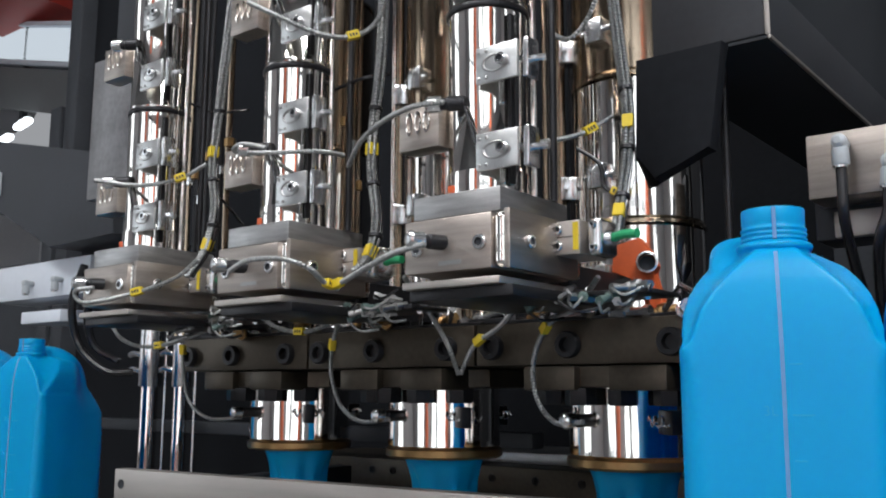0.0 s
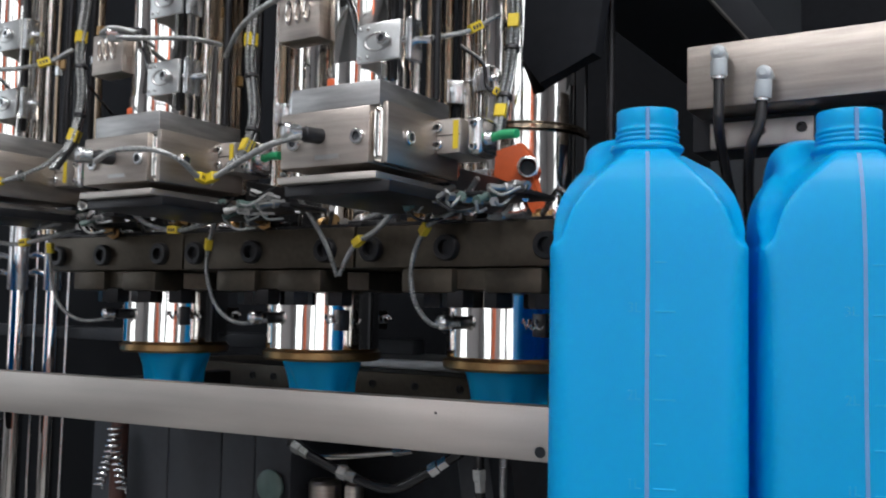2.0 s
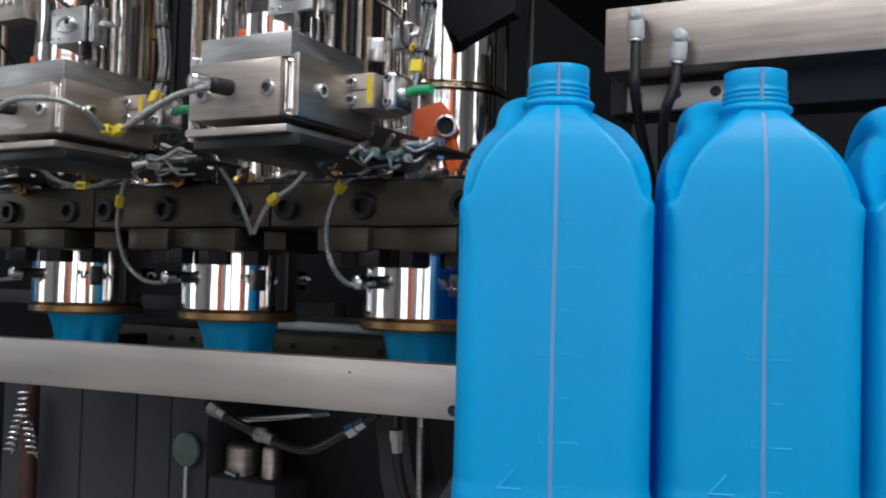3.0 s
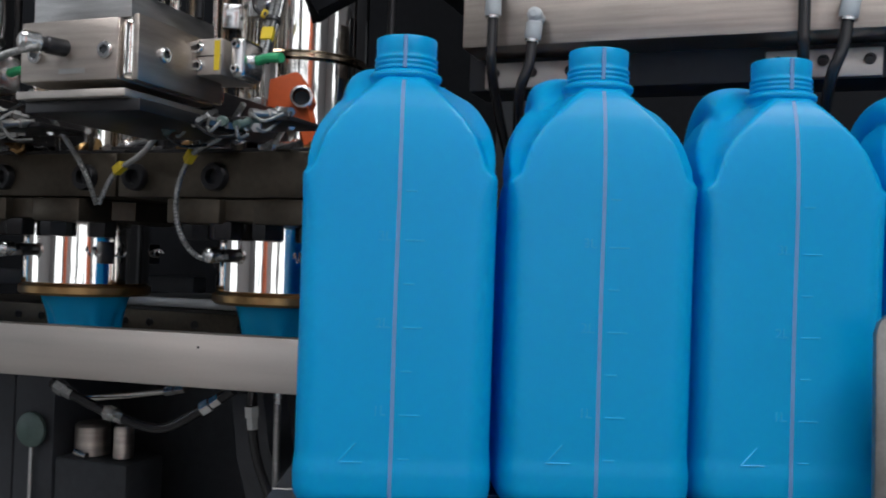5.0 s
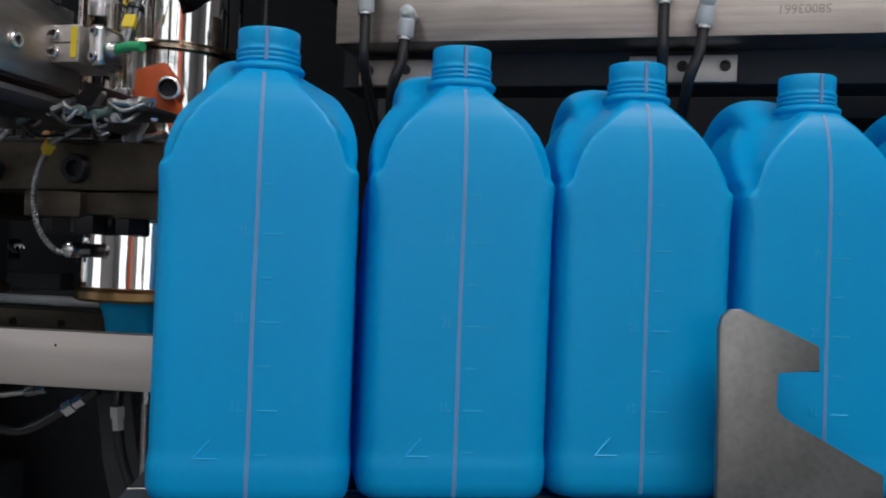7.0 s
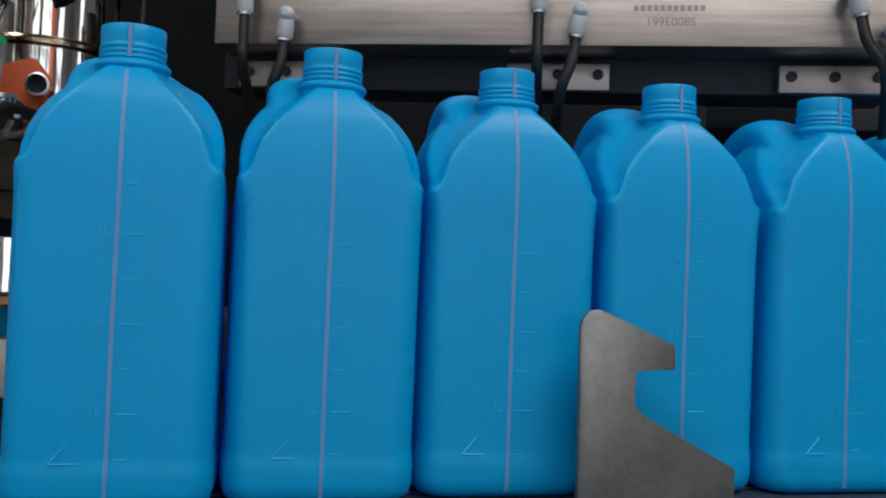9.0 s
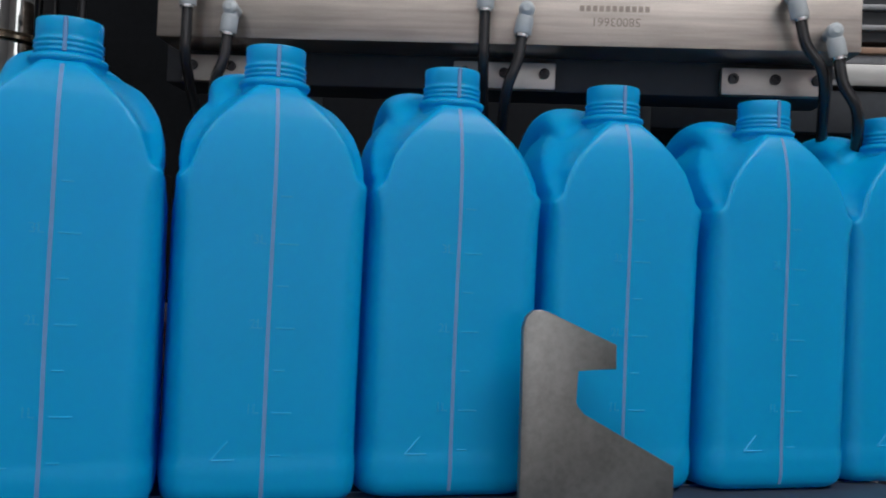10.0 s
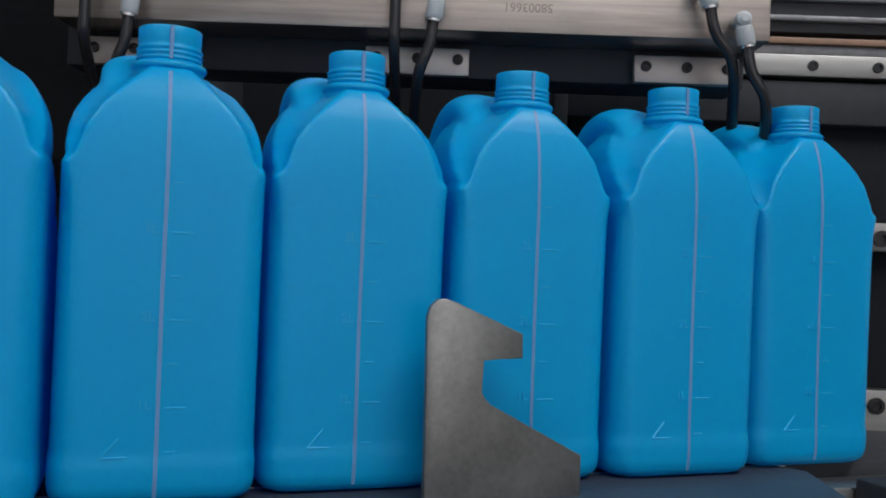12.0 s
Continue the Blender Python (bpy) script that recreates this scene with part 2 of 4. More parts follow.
# ---- hall ----
def hall():
    tagged(part("floor", box(-6, 6, -5, 6, -0.1, 0), CONCRETE), "grey concrete factory floor", "floor", kind="structure")
    for name, b in (("wall_north", (-6, 6, 6, 6.2, 0, 4.5)), ("wall_south", (-6, 6, -5.2, -5, 0, 4.5)), ("wall_west", (-6.2, -6, -5, 6, 0, 4.5)), ("wall_east", (6, 6.2, -5, 6, 0, 4.5))):
        tagged(part(name, box(*b), WALLP), "plain light grey painted hall wall", "wall", kind="structure")
    tagged(part("ceiling", box(-6, 6, -5, 6, 4.5, 4.6), CEILP), "dark grey sheet hall ceiling", "ceiling", kind="structure")
    # tall daylit windows behind the camera's back and along the west and east sides, which the chrome mirrors
    k = 0
    for m, places in ((pose(0, -4.99, 0), (-3.4, -0.6, 0.9, 3.2)), (pose(-5.99, 0, 0, 0, 0, -90), (0.6,)), (pose(5.99, 0, 0, 0, 0, 90), (-2.6, 1.2))):
        for x in places:
            k += 1
            w = 0.75 if k % 2 else 0.40
            win = thing("window_%d" % k, m @ Matrix.Translation((x, 0, 0.5)), "tall narrow daylit hall window in a grey frame", "window", kind="structure")
            part("pane", box(-w, w, 0, 0.01, 0.25, 3.3), DAY, win)
            for x0, x1, z0, z1 in ((-w - 0.06, -w, 0.18, 3.35), (w, w + 0.06, 0.18, 3.35), (-w, w, 0.18, 0.25), (-w, w, 3.3, 3.35), (-w, w, 1.9, 1.96), (-w * 0.46, -w * 0.40, 0.25, 3.3), (w * 0.28, w * 0.40, 0.25, 3.3)):
                part("window_frame", box(x0, x1, 0, 0.05, z0, z1, 0.005), DARK, win)
    for x, y in ((-1.75, -4.2), (1.6, -4.3)):
        cab = thing("machine_cabinet", Matrix.Translation((x, y, 0)), "orange painted steel machine cabinet against the hall wall", "cabinet", "orange cabinets")
        part("body", box(-0.22, 0.22, -0.2, 0.2, 0.08, 3.6, 0.01), BANNER, cab)
        part("plinth", box(-0.2, 0.2, -0.18, 0.18, 0, 0.08), DARK, cab)


hall()


# ---- bottles ----
SHAPE = {  # outline of the blown body by height: front panel, widest place and how far back it lies, front, back, width at the grip
    "z": (0.0, 0.0015, 0.005, 0.011, 0.023, 0.028, 0.032, 0.140, 0.175, 0.190, 0.2050, 0.2085, 0.2150, 0.2290, 0.2400, 0.2475, 0.2550, 0.2600, 0.2640, 0.2675),
    "panel": (0.036, 0.040, 0.043, 0.0450, 0.0455, 0.0455, 0.0450, 0.0470, 0.0480, 0.0495, 0.0545, 0.0525, 0.0508, 0.0460, 0.0388, 0.0322, 0.0250, 0.0196, 0.0152, 0.0120),
    "wide": (0.0505, 0.0565, 0.0600, 0.0614, 0.0616, 0.0611, 0.0605, 0.0603, 0.0603, 0.0602, 0.0600, 0.0580, 0.0590, 0.0582, 0.0553, 0.0516, 0.0466, 0.0420, 0.0345, 0.0260),
    "deep": (0.018, 0.018, 0.018, 0.018, 0.017, 0.017, 0.017, 0.015, 0.014, 0.012, 0.0060, 0.0070, 0.0125, 0.0240, 0.0320, 0.0370, 0.0420, 0.0450, 0.0440, 0.0300),
    "front": (0.009, 0.0045, 0.0012, -0.0003, -0.0005, 0.0, 0.0004, 0.0004, 0.0004, 0.0004, 0.0006, 0.0007, 0.0010, 0.0022, 0.0040, 0.0056, 0.0080, 0.0100, 0.0122, 0.0145),
    "back": (0.150, 0.1545, 0.158, 0.160, 0.160, 0.1595, 0.159, 0.159, 0.159, 0.154, 0.1465, 0.1445, 0.1400, 0.1305, 0.1215, 0.1140, 0.1040, 0.0950, 0.0800, 0.0600),
    "grip": (0.0505, 0.0565, 0.0600, 0.0614, 0.0616, 0.0611, 0.0605, 0.0600, 0.0570, 0.0520, 0.0470, 0.0455, 0.0430, 0.0390, 0.0365, 0.0350, 0.0330, 0.0310, 0.0280, 0.0240)}
NECK_Y = 0.0370


def shape(key, z):
    return float(np.interp(z, SHAPE["z"], SHAPE[key]))


def section(z, n=34):
    """One level of the body, going round from the front: a flat panel, a bulged corner (hollowed into a finger groove at the shoulder), the side, the back."""
    panel, wide, deep, y0, y1, grip = (shape(k, z) for k in ("panel", "wide", "deep", "front", "back", "grip"))
    if 0.05 < z < 0.175:
        y1 += 0.0013 * math.sin(2 * math.pi * z / 0.0105)
    hollow = max(0, min(1, (z - 0.205) / 0.004))
    side = []
    for i in range(n + 1):
        t = i / n
        v = (y1 - y0) * (0.5 - 0.5 * math.cos(math.pi * t))
        u = min(1, v / deep)
        bulge = math.sqrt(max(0, 1 - (1 - u) ** 2))
        w = panel + (wide - panel) * (bulge + (0.25 * u + 0.75 * u ** 2.6 - bulge) * hollow)
        f = max(0, min(1, (v - 0.018) / 0.035)) * max(0, min(1, (0.205 - z) / 0.02))
        w += 0.0017 * f * f * (3 - 2 * f)
        g = max(0, min(1, (v - 0.072) / 0.045))
        w += (grip - wide) * g * g * (3 - 2 * g) if u >= 1 else 0
        e = max(0, 1 - (y1 - y0 - v) / 0.022)
        side.append((w - 0.022 * (1 - math.sqrt(max(0, 1 - e * e))), y0 + v))
    flat = [(-panel + 2 * panel * i / 6, y0) for i in range(1, 6)]
    return flat + side + [(-x, y) for x, y in side[::-1]]


def front_at(z):
    return shape("front", z)


def blown(bms, voxel=0.0015):
    """Several closed shapes run together into one soft-edged skin."""
    me = bpy.data.meshes.new("skin")
    whole = bmesh.new()
    for bm in bms:
        bmesh.ops.recalc_face_normals(bm, faces=bm.faces)
        one = bpy.data.meshes.new("one")
        bm.to_mesh(one)
        whole.from_mesh(one)
        bpy.data.meshes.remove(one)
        bm.free()
    whole.to_mesh(me)
    ob = new("skin", me)
    mesh_mod = ob.modifiers.new("skin", "REMESH")
    mesh_mod.mode, mesh_mod.voxel_size = "VOXEL", voxel
    relax = ob.modifiers.new("relax", "SMOOTH")
    relax.factor, relax.iterations = 0.5, 10
    out = bmesh.new()
    made = bpy.data.meshes.new_from_object(ob.evaluated_get(bpy.context.evaluated_depsgraph_get()))
    out.from_mesh(made)
    bpy.data.objects.remove(ob)
    bpy.data.meshes.remove(made)
    return out


def build_bottle(m, label, group):
    top = thing("bottle", m, label, "bottle", group)
    bm = bmesh.new()
    rings = []
    for z in sorted({round(0.2675 * i / 90, 5) for i in range(91)} | set(SHAPE["z"])):
        rings.append([bm.verts.new((x, y, z)) for x, y in section(z)])
    n = len(rings[0])
    for a, b in zip(rings, rings[1:]):
        for i in range(n):
            bm.faces.new((a[i], a[(i + 1) % n], b[(i + 1) % n], b[i]))
    bm.faces.new(rings[0][::-1])
    bm.faces.new(rings[-1])
    grip = spline([(0, 0.046, 0.232), (0, 0.062, 0.2530), (0, 0.086, 0.2615), (0, 0.110, 0.2540), (0, 0.128, 0.2300), (0, 0.137, 0.190)], 8)
    hump = tube(grip, [0.016 + 0.006 * math.sin(math.pi * i / (len(grip) - 1)) for i in range(len(grip))], 28, 0.0435)
    part("body", blown([bm, hump]), BLUE, top, angle=80)
    prof = [(0.0222, 0.2600), (0.0216, 0.2650), (0.0214, 0.2665), (0.0222, 0.2677), (0.0232, 0.2689), (0.0234, 0.2707), (0.0226, 0.2719), (0.0206, 0.2729)]
    for z in (0.2742, 0.2774, 0.2806):
        prof += [(0.0197, z - 0.0008), (0.0204, z), (0.0206, z + 0.0006), (0.0203, z + 0.0012), (0.0197, z + 0.0018)]
    prof += [(0.0194, 0.2839), (0.0196, 0.2857), (0.0197, 0.2940), (0.0193, 0.2947), (0.0166, 0.2947), (0.0162, 0.2935), (0.0162, 0.264)]
    part("neck", lathe(prof, Matrix.Translation((0, NECK_Y, 0)), 40, False), BLUE, top, angle=50)
    strip = bmesh.new()
    zs = [0.005 + 0.0075 * i for i in range(35)] + [0.2650]
    rings = []
    for z in zs:
        y, dx = front_at(z), 0.00015 * math.sin(z * 40)
        rings.append([strip.verts.new((x + dx, y + d, z)) for x, d in ((-0.0015, 0.002), (-0.0012, -0.0002), (0.0012, -0.0002), (0.0015, 0.002))])
    for a, b in zip(rings, rings[1:]):
        for i in range(4):
            strip.faces.new((a[i], a[(i + 1) % 4], b[(i + 1) % 4], b[i]))
    part("view_stripe", strip, STRIPE, top, "pale translucent sight stripe", angle=20)
    part("neck_stripe", box(-0.0013, 0.0013, NECK_Y - 0.0207, NECK_Y - 0.0185, 0.2732, 0.2942, 0.0004, 1), STRIPE, top, "pale translucent sight stripe")
    for i in range(7):
        z = 0.0325 + 0.0265 * i
        if i == 6:
            z += 0.0035
        wide = 0.0125 if i % 2 == 1 else 0.0070
        part("volume_tick", box(0.0042, 0.0042 + wide, front_at(z) - 0.00045, front_at(z) + 0.001, z - 0.0005, z + 0.0005, 0.0003, 1), EMBOSS, top)
    for i, word in enumerate(("1L", "2L", "3L")):
        z = 0.059 + 0.053 * i
        lettering("volume_mark", word, 0.0085, Matrix.Translation((-0.0078, front_at(z) - 0.0002, z + 0.0020)) @ FACE_Y, EMBOSS, top)
    tri = bmesh.new()
    for a, b in (((-0.0315, 0.030), (-0.017, 0.030)), ((-0.0315, 0.030), (-0.0215, 0.0415))):
        add_tube(tri, [(a[0], -0.0002, a[1]), (b[0], 0.0002, b[1])], 0.00055, 6)
    part("recycling_mark", tri, EMBOSS, top)
    return top


ROW = [(0.0049, -0.0337, 0.0), (0.1321, -0.0185, 0.4), (0.2574, -0.0069, -0.5), (0.3849, -0.0050, 0.3), (0.5126, -0.0090, -0.4), (0.6426, 0.0060, 0.6)]
first = build_bottle(Matrix.Translation((*ROW[0][:2], 1.0)), "bright blue plastic four-litre bottle, uncapped, standing on the conveyor", "bottles on the conveyor")
for x, y, turn in ROW[1:]:
    copy_thing(first, Matrix.Translation((x, y, 1.0)) @ Matrix.Rotation(radians(turn), 4, "Z"))


# ---- conveyor ----
def conveyor():
    top = thing("conveyor", Matrix.Translation((0.28, 0.05, 0)), "dark blue-black conveyor bed with steel edges under the bottles", "conveyor")
    apron = outline([(-0.355, 0.150), (0.308, 0.150), (0.347, 0.0545), (0.335, 0.0310), (-0.355, 0.0310)], 0.9600, 0.9995, 0.002)
    apron.transform(Matrix(((1, 0, 0, 0), (0, 0, -1, 0), (0, 1, 0, 0), (0, 0, 0, 1))))
    part("apron", apron, BELT, top, "blue-black sheet apron")
    part("edge_strip", box(-0.355, 0.345, -0.0305, -0.0285, 0.9600, 0.9994, 0.0005, 1), ALU, top, "bright bare edge")
    part("bed", box(-0.355, 0.60, -0.0280, 0.135, 0.955, 0.9992, 0.002), DARK, top)
    part("side_rail", box(-0.35, 0.60, 0.137, 0.165, 0.93, 0.998, 0.002), STEEL, top)
    part("end_block", box(0.378, 0.60, -0.20, -0.070, 0.945, 0.9975, 0.004), SOOT, top)
    part("end_lip", box(0.340, 0.60, -0.068, -0.0330, 0.950, 0.9885, 0.002), DULL, top)
    part("cross_beam", box(-0.35, 0.60, -0.12, 0.13, 0.900, 0.9445, 0.003), SOOT, top)
    for x in (-0.3, 0.28):
        for y in (-0.1, 0.10):
            part("leg", box(x - 0.02, x + 0.02, y - 0.02, y + 0.02, 0, 0.8995, 0.003), DARK, top)


conveyor()


def stop_plate():
    top = thing("stop_plate", Matrix.Translation((0.2945, -0.0375, 1.0)), "bare steel hooked stop plate standing in front of the bottles", "stop plate")
    pts = [(0.001, -0.02), (-0.001, 0.118), (0.001, 0.125), (0.006, 0.1295), (0.012, 0.1300), (0.018, 0.128), (0.066, 0.108), (0.0665, 0.0918), (0.038, 0.0912), (0.0372, 0.070), (0.039, 0.066), (0.044, 0.061), (0.112, 0.0265), (0.1125, -0.02)]
    part("blade", outline(pts, -0.0025, 0.0025, 0.0008), GALV, top)


stop_plate()


# ---- manifold with hose fittings ----
RAIL_Y = 0.248


def elbow_fitting(parent, x, z, lean):
    """A grey push-in elbow on the bar's face: a stub, a bent body, a chrome release ring."""
    m = Matrix.Translation((x, 0, z))
    body = part("elbow", lathe([(0.0045, 0.0), (0.0052, 0.001), (0.0052, 0.010), (0.0062, 0.011), (0.0068, 0.016), (0.0062, 0.021), (0.003, 0.0235)], m @ FACE_Y, 16), GREYPL, parent, "grey plastic push-in elbow")
    down = m @ Matrix.Translation((0, -0.015, 0)) @ Matrix.Rotation(radians(180), 4, "X") @ Matrix.Rotation(radians(lean), 4, "Y")
    part("socket", lathe([(0.0052, -0.004), (0.0060, 0.0), (0.0062, 0.006), (0.0072, 0.007), (0.0074, 0.020), (0.0068, 0.021)], down, 18), GREYPL, body)
    part("release_ring", lathe([(0.0066, 0.021), (0.0070, 0.0215), (0.0068, 0.0238), (0.0050, 0.0242)], down, 18), ZINC, body, "chrome release ring")
    return down


def manifold():
    top = thing("manifold_bar", at(-0.043, RAIL_Y, 1.349), "brushed bare steel manifold bar with grey push-in hose fittings", "manifold")
    part("bar", box(0.0, 0.605, 0, 0.05, 0.0, 0.0585, 0.0012), WARM, top)
    part("backing", box(-0.01, 0.60, 0.052, 0.11, -0.03, 0.07, 0.002), DARK, top)
    for x0 in (0.010, 0.262, 0.500):
        ear = part("clamp_plate", box(x0, x0 + 0.092, 0.040, 0.050, -0.030, -0.006, 0.001), ALU, top, "bare aluminium clamp plate")
        for dx in (0.010, 0.046, 0.082):
            part("socket_screw", lathe([(0.0048, 0), (0.0048, 0.003), (0.0028, 0.0032), (0.0026, 0.001)], Matrix.Translation((x0 + dx, 0.0405, -0.016)) @ FACE_Y, 14), BLACK, ear)
    for x, z, lean, reach in ((0.033, 0.045, 0, -0.004), (0.072, 0.022, -6, -0.022), (0.291, 0.047, 0, 0.0), (0.326, 0.026, -8, -0.016), (0.545, 0.044, 14, 0.034), (0.577, 0.013, 12, 0.030)):
        d = elbow_fitting(top, x, z, lean)
        p0, way = d @ Vector((0, 0, 0.022)), (d.to_3x3() @ Vector((0, 0, 1)))
        run = spline([p0, p0 + way * 0.022, p0 + way * 0.04 + Vector((reach * 0.35, 0.006, -0.006)), p0 + Vector((reach, 0.045, -0.085)), p0 + Vector((reach * 1.4, 0.10, -0.14)), p0 + Vector((reach * 1.4, 0.13, -0.26))], 6)
        hose = part("air_hose", tube(run, 0.0048, 12), HOSE, top, "glossy black air hose")
    lettering("stamped_number", "58003661", 0.0105, Matrix.Translation((0.402, -0.0001, 0.0215)) @ FACE_Y @ Matrix.Rotation(radians(180), 4, "Z"), STAMP, top, 0.0001)
    for i in range(11):
        part("stamped_bar", box(0.371 + 0.0055 * i, 0.3748 + 0.0055 * i, -0.0002, 0.001, 0.0300, 0.0350), STAMP, top)


manifold()


def guide_rail():
    top = thing("linear_guide", at(0.40, 0.42, 1.36), "steel linear guide rail with counterbored holes on a grey beam", "guide rail")
    part("rail", box(0.0, 0.60, 0, 0.03, -0.002, 0.0205, 0.0015), DULL, top)
    for i in range(8):
        part("rail_bolt", lathe([(0.0055, 0), (0.0055, 0.002), (0.003, 0.0022), (0.0028, 0.0008)], Matrix.Translation((0.197 + 0.0665 * i, -0.0002, 0.009)) @ FACE_Y, 14), BLACK, top)
    part("beam", box(0.0, 0.60, 0.005, 0.2, -0.05, -0.006, 0.002), SOOT, top)
    part("edge_strip", box(0.0, 0.60, 0.0, 0.12, 0.0315, 0.0380, 0.001), TAN, top, "dull brown edge strip")
    part("ledge", box(0.0, 0.60, 0.004, 0.12, 0.0215, 0.0310, 0.001), SCUFFED, top)
    part("cover", box(0.0, 0.60, 0.004, 0.12, 0.044, 0.20, 0.002), HOUSING, top, "dark slate ribbed cover")
    for i in range(7):
        part("cover_rib", box(0.0, 0.60, -0.004, 0.004, 0.054 + 0.021 * i, 0.060 + 0.021 * i, 0.002), SCUFFED, top)
    low = thing("mould_plate", at(0.70, 0.42, 0.90), "bare steel mould plates with bolt holes on a dark frame", "mould")
    part("frame", box(-0.28, 0.30, 0.02, 0.2, 0.0, 0.46, 0.003), NIGHT, low)
    for z0, z1 in ((0.2815, 0.3105), (0.058, 0.1405)):
        plate = part("plate", box(-0.26, 0.28, 0.0, 0.018, z0, z1, 0.002), DULL, low)
        for i in range(6):
            part("bolt", lathe([(0.0085, 0), (0.0085, 0.003), (0.0045, 0.0032), (0.004, 0.0008)], Matrix.Translation((-0.22 + 0.086 * i, -0.0005, z1 - 0.016)) @ FACE_Y, 16), BLACK, plate)
    part("column", box(-0.30, -0.285, 0.0, 0.2, -0.9, 0.46, 0.002), SOOT, low)


guide_rail()


# ---- extruder heads ----
PITCH, HEAD = 0.2345, -0.2315


def screw(parent, m, r=0.0055, mat=None):
    """A socket cap screw whose head looks along local z, with its dark hexagon socket."""
    s = part("cap_screw", lathe([(r, -0.002), (r, 0.0016), (r * 0.86, 0.0024), (r * 0.56, 0.0024), (r * 0.54, 0.0004)], m, 16), mat or ZINC, parent)
    part("socket", lathe([(r * 0.53, 0.0005), (r * 0.52, 0.0009)], m, 6), SOOT, s)
    return s


def plug(parent, m, name="sensor_plug"):
    """A chrome cap, a dark barrel and a collar, along local z."""
    p = part(name, lathe([(0.0062, 0.0), (0.0062, 0.014), (0.0052, 0.015), (0.0052, 0.019)], m, 18), BLACK, parent, "dark sensor barrel with chrome cap")
    part("cap", lathe([(0.0058, 0.0192), (0.0072, 0.020), (0.0072, 0.030), (0.0055, 0.032), (0.0034, 0.033)], m, 18), ZINC, p, "knurled chrome cap")
    return p


def heater_clamp(parent, z, cy=0.022):
    """A spring clamp plate on the heater band: plate, rivets, draw bolt and side lug."""
    p = part("clamp_plate", box(0.012, 0.052, cy - 0.0385, cy - 0.0352, z - 0.015, z + 0.015, 0.0008), PLATED, parent, "riveted zinc clamp plate")
    part("tongue", lathe([(0.0076, -0.001), (0.0076, 0.0006), (0.0066, 0.0009), (0.0060, 0.0004), (0.0058, -0.0004)], Matrix.Translation((0.031, cy - 0.0386, z)) @ Matrix.Scale(1.7, 4, (1, 0, 0)) @ FACE_Y, 24), STEEL, p)
    screw(p, Matrix.Translation((0.0395, cy - 0.043, z)) @ FACE_Y, 0.005)
    for dx in (0.0155, 0.0225):
        for dz in (-0.011, 0.011):
            part("rivet", lathe([(0.0016, 0), (0.0014, 0.001), (0.0006, 0.0014)], Matrix.Translation((dx, cy - 0.0385, z + dz)) @ FACE_Y, 8), STEEL, p)
    lug = part("lug", box(0.0555, 0.0605, cy - 0.036, cy - 0.020, z - 0.016, z + 0.016, 0.0008), ZINC, parent)
    part("draw_bolt", tube([(0.048, cy - 0.028, z + 0.002), (0.072, cy - 0.026, z - 0.001)], 0.0028, 8), ZINC, lug)


